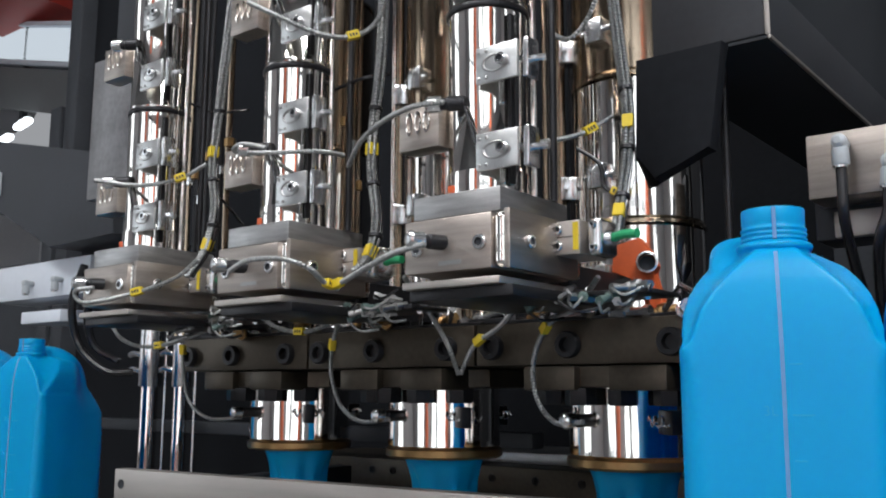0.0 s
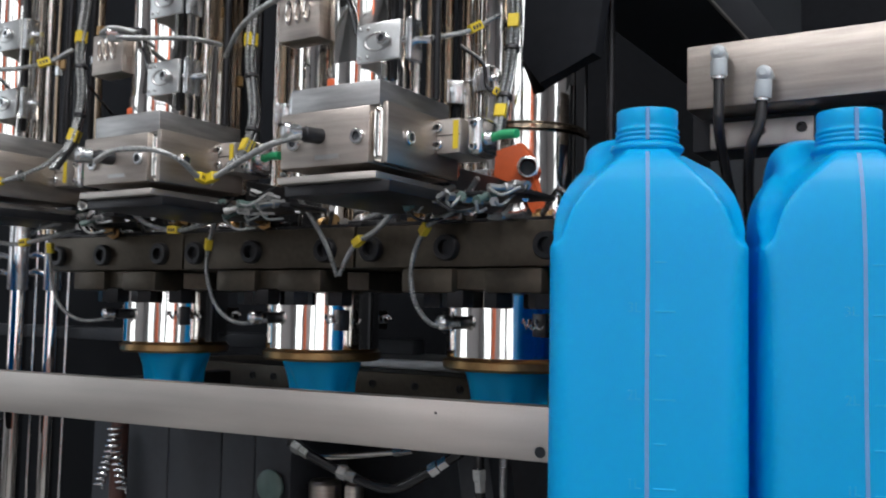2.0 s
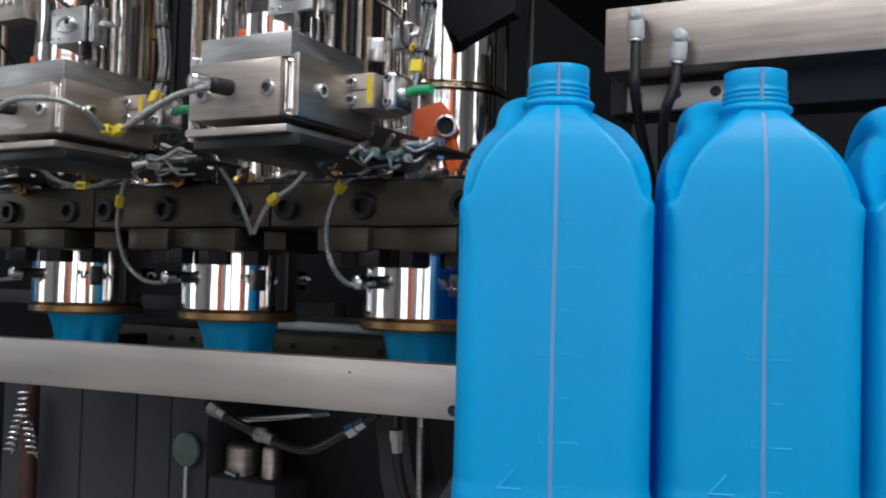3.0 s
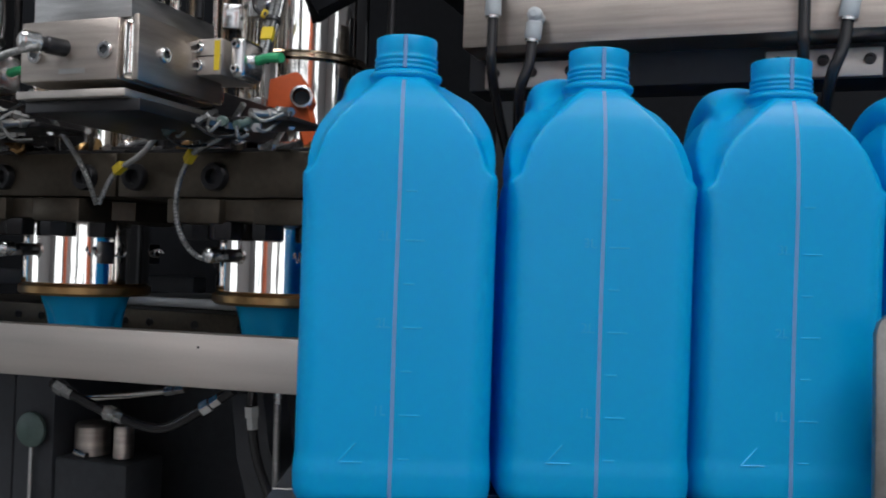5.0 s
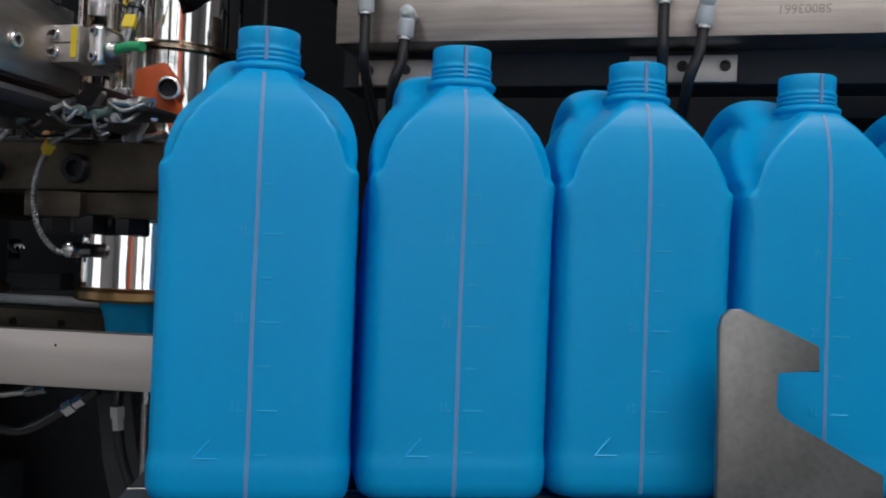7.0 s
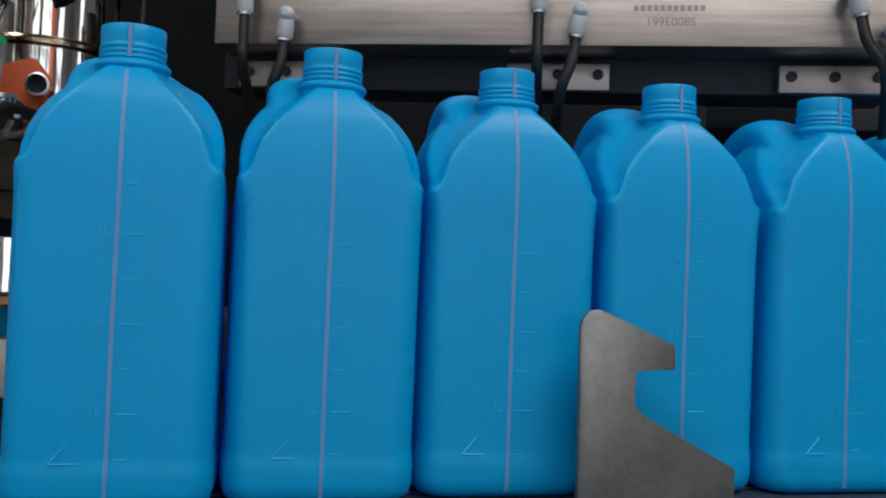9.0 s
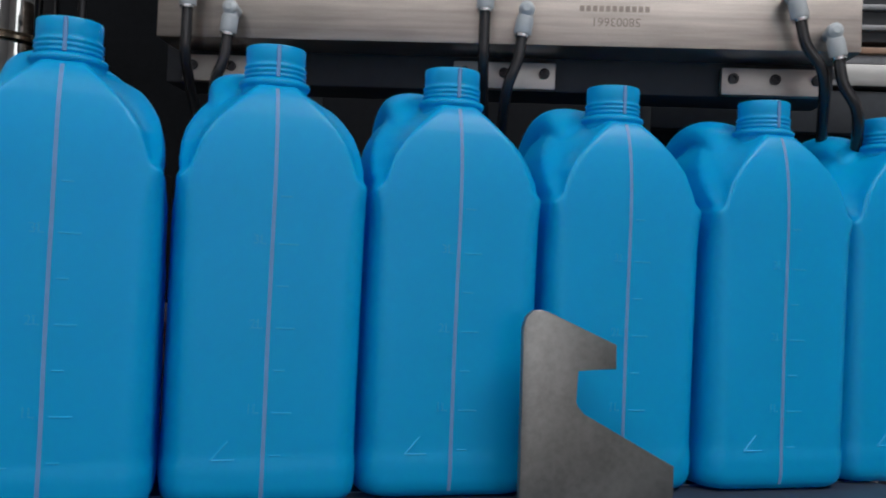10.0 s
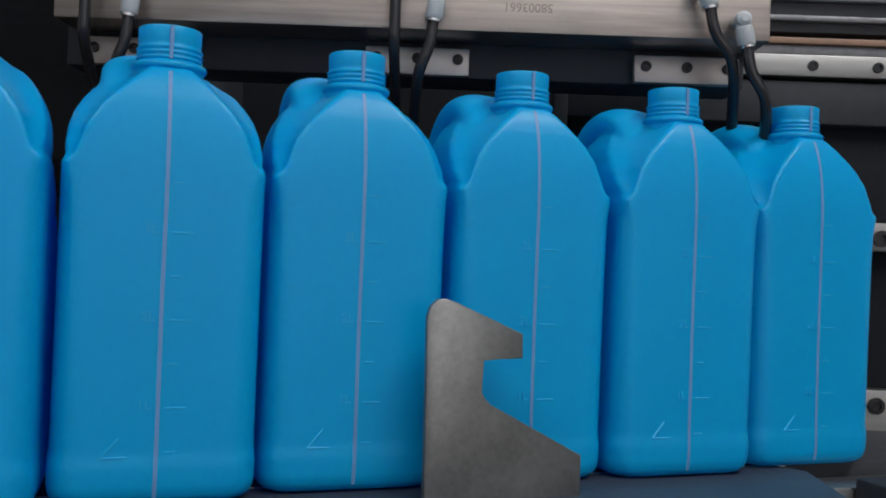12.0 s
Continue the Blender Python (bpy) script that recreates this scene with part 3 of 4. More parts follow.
def head(s, deep):
    top = thing("extruder_head", at(s, 0, 1.258), "chrome-banded heater column standing on a brushed steel block", "extruder head", "extruder heads")
    part("top_plate", box(-0.0425, 0.0425, -0.027, 0.072, 0.056, 0.075, 0.0008), STEEL, top, "matt grey ground steel plate")
    block = part("block", box(-0.0425, 0.0415, -0.038, 0.075, 0.011, 0.0535, 0.0015), WARM, top, "copper-tinted brushed steel block")
    part("corner_strip", box(0.0418, 0.0535, -0.0365, 0.075, 0.011, 0.0535, 0.005, 4), CHROME, block)
    part("end_plate", box(0.0538, 0.0590, -0.039, 0.060, 0.0095, 0.0545, 0.001), WARM, block)
    part("front_label", box(-0.008, 0.014, -0.0383, -0.037, 0.016, 0.0195), STEEL, block)
    part("base_plate", box(-0.0435, 0.050, -0.040, 0.100, -0.001, 0.0045, 0.0008), ALU, top)
    part("under_plate", box(-0.0405, 0.058, -0.034, 0.105, -0.010, -0.0015, 0.0008), BLACK, top)
    screw(block, Matrix.Translation((-0.0285, -0.0385, 0.030)) @ FACE_Y, 0.006)
    screw(block, Matrix.Translation((0.0315, -0.0385, 0.031)) @ FACE_Y, 0.006)
    screw(block, Matrix.Translation((0.0595, -0.012, 0.032)) @ SIDE_X, 0.0058)
    plug(top, Matrix.Translation((-0.004, -0.036, 0.034)) @ Matrix.Rotation(radians(-22), 4, "Z") @ FACE_Y)
    side = part("side_block", box(0.0300, 0.0790, 0.028, 0.075, 0.026, 0.053, 0.0012), ALU, top, "milled aluminium terminal block")
    for z in (0.033, 0.0465):
        screw(side, Matrix.Translation((0.060, 0.0275, z)) @ FACE_Y, 0.0042)
    part("groove", box(0.0302, 0.0792, 0.0272, 0.0279, 0.0398, 0.0404), BLACK, side)
    part("tag", box(0.0735, 0.0782, 0.0268, 0.0274, 0.029, 0.051), YELLOW, side, "yellow marker label")
    flange = part("flange", box(0.0840, 0.0960, 0.030, 0.060, 0.024, 0.054, 0.004, 3), ZINC, top)
    for z in (0.030, 0.048):
        screw(flange, Matrix.Translation((0.090, 0.0295, z)) @ FACE_Y, 0.0032)
    part("terminal", tube([(0.080, 0.045, 0.039), (0.100, 0.045, 0.038)], 0.006, 12), ZINC, top)
    part("green_sleeve", tube(spline([(0.097, 0.045, 0.038), (0.108, 0.043, 0.040), (0.122, 0.040, 0.039)], 4), 0.0036, 10), GREEN, top, "green cable sleeve")
    # column of heater bands
    axis = Matrix.Translation((-0.003, 0.022, 0))
    z = 0.075
    for k in range(4):
        z1 = z + 0.159
        part("heater_band", lathe([(0.0325, z + 0.001), (0.0340, z + 0.002), (0.0340, z + 0.006), (0.0335, z + 0.007), (0.0335, z1 - 0.007), (0.0340, z1 - 0.006), (0.0340, z1 - 0.002), (0.0325, z1 - 0.001)], axis, 44), CHROME, top, "mirror-polished heater band")
        part("band_gap", lathe([(0.0350, z1 - 0.001), (0.0356, z1), (0.0356, z1 + 0.003), (0.0350, z1 + 0.004)], axis, 40), BLACK, top)
        heater_clamp(top, z + 0.032)
        heater_clamp(top, z + 0.103)
        part("band_seam", box(0.0290, 0.0325, 0.004, 0.010, z + 0.008, z1 - 0.008, 0.0005, 1), BLACK, top)
        z = z1 + 0.003
    # terminal boxes with three vents, and their plugs
    for z in (0.122, 0.284):
        bx = part("terminal_box", box(-0.074, -0.031, -0.010, 0.012, z, z + 0.039, 0.0012), WARM, top, "folded steel terminal box with vents")
        for i in range(3):
            slot = Matrix.Translation((-0.062 + 0.0095 * i, -0.0102, z + 0.023)) @ Matrix.Scale(2.9, 4, (0, 0, 1)) @ FACE_Y
            part("vent", lathe([(0.0036, -0.001), (0.0036, 0.0012), (0.0026, 0.0014), (0.0024, -0.0005)], slot, 14), CHROME, bx)
        plug(top, Matrix.Translation((-0.002, -0.012, z + 0.030)) @ Matrix.Rotation(radians(-62), 4, "Z") @ Matrix.Rotation(radians(12), 4, "Y") @ FACE_Y)
        part("lead", tube(spline([(-0.002, -0.014, z + 0.028), (0.006, -0.016, z + 0.012), (0.010, -0.014, z - 0.006)], 4), 0.0014, 8), HOSE, top)
    part("weld_mark", lathe([(0.0342, 0.078), (0.0343, 0.085), (0.0343, 0.093), (0.0342, 0.0965)], axis @ Matrix.Rotation(radians(-128), 4, "Z"), 44), CHROME, top)
    # thin orange strip added for the orange that the chrome would mirror
    part("orange_reflection", box(-0.021, -0.011, -0.0108, -0.006, 0.079, 0.086, 0.0015), ORANGE, top, "orange streak laid on as a reflection")
    part("guide_rod", tube([(0.037, 0.030, 0.075), (0.037, 0.030, 0.70)], 0.0026, 12), CHROME, top)
    part("guide_rod", tube([(0.043, 0.050, 0.075), (0.043, 0.050, 0.70)], 0.0032, 12), BLACK, top)
    part("guide_rod", tube([(0.028, 0.062, 0.075), (0.028, 0.062, 0.70)], 0.0022, 12), TINTED, top)
    # arm that carries the head from the die behind it
    part("arm", box(-0.026, 0.030, 0.095, 0.260, -0.006, 0.030, 0.002), BLACK, top)
    return top


for k in range(3):
    head(HEAD - PITCH * k, k)


# ---- dies, clamp beams and parisons ----
def ripple(z, a, seed):
    f = max(0, min(1, (0.055 - z) / 0.04))
    return 1 + f * (0.08 * math.sin(2 * a + seed) + 0.09 * math.sin(6 * a + 2 * seed) + 0.07 * math.sin(11 * a + seed) - 0.04)


def parison(s, seed):
    p = thing("parison", at(s, 0.24, 1.05), "blue molten plastic tube hanging in folds from the die", "parison", "parisons")
    bm = bmesh.new()
    rings = []
    for z, r in ((0.058, 0.050), (0.0555, 0.0502), (0.051, 0.0485), (0.044, 0.0455), (0.037, 0.043), (0.030, 0.041), (0.020, 0.0395), (0.008, 0.0385), (-0.006, 0.038), (-0.012, 0.036), (-0.012, 0.028)):
        rings.append([bm.verts.new((0.88 * r * ripple(z, 2 * math.pi * i / 56, seed) * math.cos(2 * math.pi * i / 56), 0.88 * r * ripple(z, 2 * math.pi * i / 56, seed) * math.sin(2 * math.pi * i / 56), z)) for i in range(56)])
    for a, b in zip(rings, rings[1:]):
        for i in range(56):
            bm.faces.new((a[i], b[i], b[(i + 1) % 56], a[(i + 1) % 56]))
    part("molten_tube", bm, BLUE, p)


def die(s, k):
    top = thing("die_head", at(s, 0.24, 1.10), "polished chrome die head with a brass lip", "die head", "die heads")
    part("collar", lathe([(0.061, 0.018), (0.063, 0.0195), (0.063, 0.083), (0.061, 0.085)], Matrix(), 56), CHROME, top, "mirror-polished heater collar")
    part("lip", lathe([(0.050, 0.006), (0.0625, 0.0065), (0.0655, 0.009), (0.0655, 0.0155), (0.062, 0.0175)], Matrix(), 56), BRASS, top, "heat-tinted brass die lip")
    for a in (-35, 65, 175):
        d = Matrix.Rotation(radians(a), 4, "Z")
        lug = part("collar_lug", box(0.060, 0.080, -0.006, 0.006, 0.040, 0.062, 0.0015), BLACK, top)
        lug.matrix_local = d
        spring = bmesh.new()
        add_tube(spring, [(0.072 + 0.0045 * math.cos(u * 0.9), -0.020 + 0.0011 * u, 0.052 + 0.0045 * math.sin(u * 0.9)) for u in range(36)], 0.0011, 6)
        part("spring", spring, ZINC, lug)
    plug(top, Matrix.Rotation(radians(-18), 4, "Z") @ Matrix.Translation((0.0, -0.060, 0.052)) @ FACE_Y)
    part("flange", lathe([(0.094, 0.082), (0.096, 0.083), (0.096, 0.101), (0.094, 0.102)], Matrix.Rotation(radians(22.5), 4, "Z"), 8), BEAM, top, "octagonal oil-stained flange")
    for a in (-140, -100, -40, -70):
        part("hex_nut", lathe([(0.013, 0.066), (0.0145, 0.068), (0.0145, 0.0815)], Matrix.Rotation(radians(a), 4, "Z") @ Matrix.Translation((0.080, 0, 0)), 6), BLACK, top)
    rise = Matrix.Translation((-0.005, 0.035, 0))
    for z0, z1 in ((0.145, 0.240), (0.246, 0.390), (0.396, 0.60)):
        part("heater_band", lathe([(0.064, z0), (0.066, z0 + 0.002), (0.066, z1 - 0.002), (0.064, z1)], rise, 56), CHROME if z0 < 0.39 else TINTED, top, "mirror-polished heater band")
        part("band_ring", lathe([(0.0665, z1 + 0.0010), (0.0678, z1 + 0.0015), (0.0678, z1 + 0.0045), (0.0665, z1 + 0.005)], rise, 48), TINTED, top)
        for i, a in enumerate((-150, -95)):
            lug = part("band_lug", box(0.064, 0.080, -0.010, 0.010, z0 + 0.03, z0 + 0.055, 0.0015), ZINC, top)
            lug.matrix_local = rise @ Matrix.Rotation(radians(a), 4, "Z")
            part("lug_bolt", tube([(0.074, -0.018, z0 + 0.043), (0.074, 0.018, z0 + 0.043)], 0.003, 8), ZINC, lug)
    for i, (dx, r, m) in enumerate(((-0.088, 0.005, TINTED), (-0.106, 0.004, CHROME), (0.088, 0.004, BLACK), (-0.076, 0.003, TINTED), (-0.097, 0.004, BLACK))):
        part("riser_pipe", tube([(dx, 0.02 + 0.01 * i, 0.144), (dx, 0.02 + 0.01 * i, 0.62)], r, 14), m, top)


for k in range(3):
    die(HEAD + 0.015 - PITCH * k, k)
    parison(HEAD + 0.015 - PITCH * k, 1.7 * k + 0.6)


def beams():
    for s0, s1 in ((-0.815, -0.5815), (-0.5785, -0.3435), (-0.3405, -0.100)):
        top = thing("clamp_beam", at(s0, 0.15, 1.203), "oil-stained dark steel clamp beam with socket bolts", "beam", "clamp beams")
        part("beam", box(0, s1 - s0, 0, 0.30, 0, 0.0405, 0.0012), BEAM, top)
        for f in (0.085, 0.44, 0.86):
            x = (s1 - s0) * f
            b = part("socket_bolt", lathe([(0.0125, -0.004), (0.0125, 0.006), (0.0115, 0.0075), (0.0070, 0.0075), (0.0065, 0.001)], Matrix.Translation((x, 0, 0.018)) @ FACE_Y, 20), BLACK, top, "black oxide socket bolt")
        for f in (0.25, 0.62):
            x = (s1 - s0) * f
            part("stop_block", box(x, x + 0.055, -0.008, 0.05, -0.0235, -0.0015, 0.002), BEAM, top)


beams()


def front_bar():
    top = thing("front_bar", at(-0.814, 0.0606, 1.0395) @ Matrix.Rotation(radians(5.7), 4, "Z"), "long milled aluminium bar across the front of the dies", "bar")
    part("bar", box(0, 0.704, 0, 0.018, 0, 0.0455, 0.0008), ALU, top)
    for x, z, r in ((0.012, 0.028, 0.0056), (0.688, 0.008, 0.0048), (0.019, 0.010, 0.002), (0.591, 0.034, 0.0012)):
        part("bolt_hole", lathe([(r, -0.001), (r, 0.0003), (r * 0.9, 0.0005), (r * 0.8, 0.0002)], Matrix.Translation((x, 0, z)) @ FACE_Y, 16), SOOT, top)
    for x in (0.05, 0.64):
        part("bracket", box(x, x + 0.03, 0.018, 0.36, 0.004, 0.03, 0.002), DARK, top)


front_bar()


# ---- cables ----
CABLES = {
    "bundle1": (0.0022, BRAID, [(-0.585, 0.03, 1.649), (-0.594, 0.028, 1.545), (-0.595, 0.022, 1.466), (-0.596, 0.018, 1.415), (-0.581, 0.012, 1.368), (-0.587, 0.008, 1.326), (-0.604, 0.0, 1.296)]),
    "bundle2": (0.0022, BRAID, [(-0.374, 0.045, 1.592), (-0.378, 0.045, 1.489), (-0.38, 0.04, 1.437), (-0.383, 0.04, 1.387), (-0.366, 0.03, 1.334), (-0.365, 0.02, 1.301), (-0.373, 0.01, 1.285)]),
    "bundle3": (0.0022, BRAID, [(-0.17, 0.12, 1.561), (-0.154, 0.11, 1.463), (-0.144, 0.1, 1.413), (-0.142, 0.09, 1.366), (-0.141, 0.075, 1.325), (-0.137, 0.06, 1.299)]),
    "plug3": (0.0024, BRAID, [(-0.231, -0.065, 1.287), (-0.265, -0.06, 1.284), (-0.309, -0.04, 1.28), (-0.351, -0.02, 1.275), (-0.381, -0.01, 1.27)]),
    "plug2": (0.0024, BRAID, [(-0.458, -0.065, 1.284), (-0.428, -0.068, 1.291), (-0.393, -0.06, 1.29), (-0.372, -0.05, 1.282), (-0.382, -0.02, 1.273), (-0.384, 0.0, 1.269)]),
    "plug1": (0.0024, BRAID, [(-0.677, -0.065, 1.284), (-0.718, -0.062, 1.283), (-0.7, -0.06, 1.27), (-0.621, -0.055, 1.275), (-0.586, -0.03, 1.291), (-0.577, -0.01, 1.311)]),
    "vee_left": (0.0025, BRAID, [(-0.35, 0.05, 1.283), (-0.355, 0.09, 1.256), (-0.355, 0.12, 1.226), (-0.347, 0.13, 1.194)]),
    "vee_right": (0.0025, BRAID, [(-0.253, 0.1, 1.26), (-0.288, 0.115, 1.238), (-0.324, 0.125, 1.222), (-0.345, 0.13, 1.195)]),
    "loop3": (0.0025, BRAID, [(-0.165, 0.08, 1.272), (-0.198, 0.1, 1.25), (-0.236, 0.115, 1.237), (-0.261, 0.13, 1.206), (-0.264, 0.14, 1.172), (-0.25, 0.15, 1.15), (-0.229, 0.165, 1.151)]),
    "loop2": (0.0024, BRAID, [(-0.503, 0.12, 1.249), (-0.516, 0.125, 1.225), (-0.521, 0.13, 1.195), (-0.515, 0.14, 1.162), (-0.494, 0.15, 1.146), (-0.466, 0.165, 1.149)]),
    "loop1": (0.0024, BRAID, [(-0.776, 0.12, 1.243), (-0.778, 0.125, 1.207), (-0.782, 0.14, 1.165), (-0.754, 0.15, 1.144), (-0.71, 0.165, 1.146)]),
    "under1": (0.0027, BRAID, [(-0.833, 0.05, 1.269), (-0.831, 0.07, 1.242), (-0.806, 0.09, 1.232), (-0.751, 0.1, 1.239), (-0.689, 0.11, 1.256)]),
    "under2": (0.0025, BRAID, [(-0.564, 0.06, 1.26), (-0.566, 0.09, 1.247), (-0.532, 0.1, 1.241), (-0.5, 0.11, 1.251)]),
    "box3": (0.0023, BRAID, [(-0.241, -0.03, 1.408), (-0.27, -0.035, 1.408), (-0.314, -0.02, 1.408), (-0.369, 0.01, 1.406), (-0.405, 0.03, 1.391)]),
    "box2": (0.0023, BRAID, [(-0.455, -0.03, 1.405), (-0.488, -0.03, 1.414), (-0.513, -0.02, 1.413), (-0.447, -0.03, 1.399), (-0.407, -0.01, 1.398), (-0.41, 0.03, 1.403)]),
    "box1": (0.0023, BRAID, [(-0.703, -0.03, 1.407), (-0.744, -0.03, 1.414), (-0.654, -0.03, 1.396), (-0.613, -0.01, 1.402), (-0.603, 0.015, 1.421)]),
    "top2": (0.0025, BRAID, [(-0.488, -0.03, 1.559), (-0.434, -0.04, 1.528), (-0.401, -0.02, 1.509), (-0.386, 0.01, 1.511), (-0.372, 0.03, 1.528), (-0.363, 0.04, 1.57)]),
    "side1": (0.0022, BRAID, [(-0.195, 0.04, 1.382), (-0.183, 0.06, 1.388), (-0.172, 0.08, 1.397), (-0.158, 0.1, 1.413)]),
    "side2": (0.0018, HOSE, [(-0.178, 0.07, 1.381), (-0.162, 0.08, 1.367), (-0.158, 0.08, 1.347), (-0.145, 0.085, 1.339)]),
    "side3": (0.0023, BRAID, [(-0.231, 0.12, 1.511), (-0.201, 0.1, 1.492), (-0.184, 0.1, 1.503), (-0.172, 0.1, 1.522)]),
    "wireA": (0.0016, HOSE, [(-0.665, 0.03, 1.507), (-0.651, 0.06, 1.499), (-0.579, 0.05, 1.486)]),
    "wireB": (0.0016, HOSE, [(-0.583, 0.02, 1.382), (-0.601, 0.05, 1.374), (-0.618, 0.08, 1.365)]),
    "wireC": (0.0022, HOSE, [(-0.447, 0.05, 1.481), (-0.408, 0.05, 1.485), (-0.379, 0.06, 1.487)]),
    "black1": (0.0075, HOSE, [(-1.319, 0.3, 1.4), (-1.352, 0.3, 1.331), (-1.355, 0.32, 1.26), (-1.3, 0.34, 1.214), (-1.273, 0.38, 1.21)]),
    "black2": (0.0075, HOSE, [(-1.305, 0.32, 1.391), (-1.351, 0.33, 1.328), (-1.358, 0.35, 1.262), (-1.32, 0.38, 1.231)]),
}


def along(points, f):
    run = spline(points, 10)
    i = max(0, min(len(run) - 2, int(f * (len(run) - 1))))
    return run[i], (run[i + 1] - run[i]).normalized()


def sleeve(points, r, pitch=0.0032):
    """A flexible metal sleeve: a run of fine ridges along the points."""
    run = spline(points, 40)
    length = sum((b - a).length for a, b in zip(run, run[1:]))
    n = max(8, int(length / pitch) * 2)
    xs = np.cumsum([0.0] + [(b - a).length for a, b in zip(run, run[1:])])
    fine = [Vector([float(np.interp(length * i / n, xs, [p[k] for p in run])) for k in range(3)]) for i in range(n + 1)]
    return tube(fine, [r * (1.10 if i % 2 else 0.70) for i in range(n + 1)], 8)


def tag_at(parent, points, f, r):
    p, d = along(points, f)
    turn = d.to_track_quat("X", "Z").to_matrix().to_4x4()
    m = Matrix.Translation(p) @ turn
    t = part("marker_tag", box(-0.0060, 0.0060, -r - 0.0012, r + 0.0008, -r - 0.0006, r + 0.0022, 0.0005, 1), YELLOW, parent, "yellow cable marker with dark print")
    t.matrix_local = m
    for i in range(3):
        part("print_bar", box(-0.0042 + 0.003 * i, -0.0022 + 0.003 * i, -r - 0.0014, -r - 0.0011, -0.001, 0.0022), INK, t)


TAGS = {"plug3": 0.93, "plug2": 0.86, "plug1": 0.62, "vee_right": 0.62, "loop3": 0.36, "loop2": 0.18, "loop1": 0.1, "under1": 0.6, "under2": 0.6, "box1": 0.75, "top2": 0.62, "side1": 0.72, "side2": 0.95}


def cables():
    for name, (r, mat, pts) in CABLES.items():
        if name.startswith("bundle"):
            top = thing("cable_bundle", MACHINE, "bundle of braided steel-sleeved heater cables with black ties", "cable bundle", "cable bundles")
            for i in range(5):
                a = 2 * math.pi * i / 5
                run = [(x + 0.0037 * math.cos(a + 6 * z), y + 0.0037 * math.sin(a + 6 * z), z) for x, y, z in spline(pts, 4)]
                part("cable", sleeve(run, r) if i < 4 else tube(run, r * 0.8, 8), mat if i < 4 else HOSE, top)
            for f in (0.30, 0.55, 0.74):
                p, d = along(pts, f)
                m = Matrix.Translation(p) @ d.to_track_quat("Z", "X").to_matrix().to_4x4()
                part("cable_tie", lathe([(0.0060, -0.002), (0.0066, -0.0015), (0.0066, 0.0015), (0.0060, 0.002)], m, 16), BLACK, top)
            for f in (0.44, 0.83):
                tag_at(top, pts, f, 0.0036)
        else:
            what = {"BRAID": ("cable", "braided steel-sleeved heater cable"), "HOSE": ("cable", "black rubber-sheathed cable on the machine")}
            key = "BRAID" if mat == BRAID else "HOSE"
            top = thing("cable", MACHINE, what[key][1] + (" with a yellow marker tag" if name in TAGS else " looping between fittings" if key == "BRAID" else ""), what[key][0], "machine cables")
            part("sleeve", sleeve(pts, r) if mat == BRAID else tube(spline(pts, 8), r, 10), mat, top)
            if name in TAGS:
                tag_at(top, pts, TAGS[name], r)


cables()


# ---- fittings under the heads ----
def valve_cluster(s, seed):
    rnd = random.Random(seed)
    top = thing("fitting_cluster", at(s, 0.09, 1.243), "cluster of zinc-plated hose fittings and hex unions on the beam", "fittings", "fitting clusters")
    for i in range(9):
        x, y, z = -0.085 + 0.021 * i + rnd.uniform(-0.006, 0.006), rnd.uniform(0.065, 0.11), rnd.uniform(0.003, 0.006)
        m = Matrix.Translation((x, y, z)) @ Matrix.Rotation(radians(rnd.uniform(-70, 70)), 4, "Z") @ Matrix.Rotation(radians(rnd.uniform(60, 95)), 4, "Y")
        u = part("union", lathe([(0.0050, 0.0), (0.0050, 0.008), (0.0075, 0.009), (0.0075, 0.018), (0.0045, 0.019), (0.0045, 0.034), (0.0062, 0.035), (0.0062, 0.042)], m, 6 if i % 2 else 14), ZINC if i % 3 else BRASS, top)
    part("rack", box(-0.10, 0.11, 0.062, 0.125, 0.0006, 0.004, 0.001), BLACK, top)
    for i in range(4):
        x = -0.05 + 0.04 * i
        part("rod", tube([(x, 0.064, 0.006), (x + 0.03, 0.03, 0.016 + 0.006 * (i % 2)), (x + 0.06, -0.01, 0.010)], 0.0028, 8), ZINC, top)


for k in range(3):
    valve_cluster(HEAD + 0.02 - PITCH * k, 11 + k)


def hanging_fittings(s, seed):
    """Small unions, elbows and wires crowded under the side block of a head."""
    rnd = random.Random(seed)
    top = thing("hose_fittings", at(s, 0.055, 1.247), "crowd of small bright zinc hose unions and wires under the head", "fittings", "hanging fittings")
    part("carrier", box(-0.045, 0.050, -0.004, 0.050, 0.006, 0.010, 0.001), BLACK, top)
    for i in range(11):
        x, y = -0.040 + 0.0080 * i, rnd.uniform(-0.008, 0.035)
        m = Matrix.Translation((x, y, rnd.uniform(0.004, 0.016))) @ Matrix.Rotation(radians(rnd.uniform(-60, 60)), 4, "Z") @ Matrix.Rotation(radians(rnd.uniform(75, 120)), 4, "X")
        u = part("union", lathe([(0.0026, 0.0), (0.0026, 0.006), (0.0041, 0.007), (0.0041, 0.012), (0.0028, 0.013), (0.0028, 0.021), (0.0036, 0.0215), (0.0036, 0.027)], m, 6 if i % 2 else 12), STEEL if i % 4 else GREYGREEN, top)
        a = m @ Vector((0, 0, 0.027))
        d = Vector((rnd.uniform(-0.03, 0.03), rnd.uniform(0.0, 0.03), rnd.uniform(-0.012, 0.012)))
        part("wire", tube(spline([a, a + d * 0.5 + Vector((0, -0.004, -0.006)), a + d], 4), 0.0013, 6), BRAID if i % 3 else HOSE, u)


for k in range(3):
    hanging_fittings(HEAD + 0.075 - PITCH * k, 71 + k)


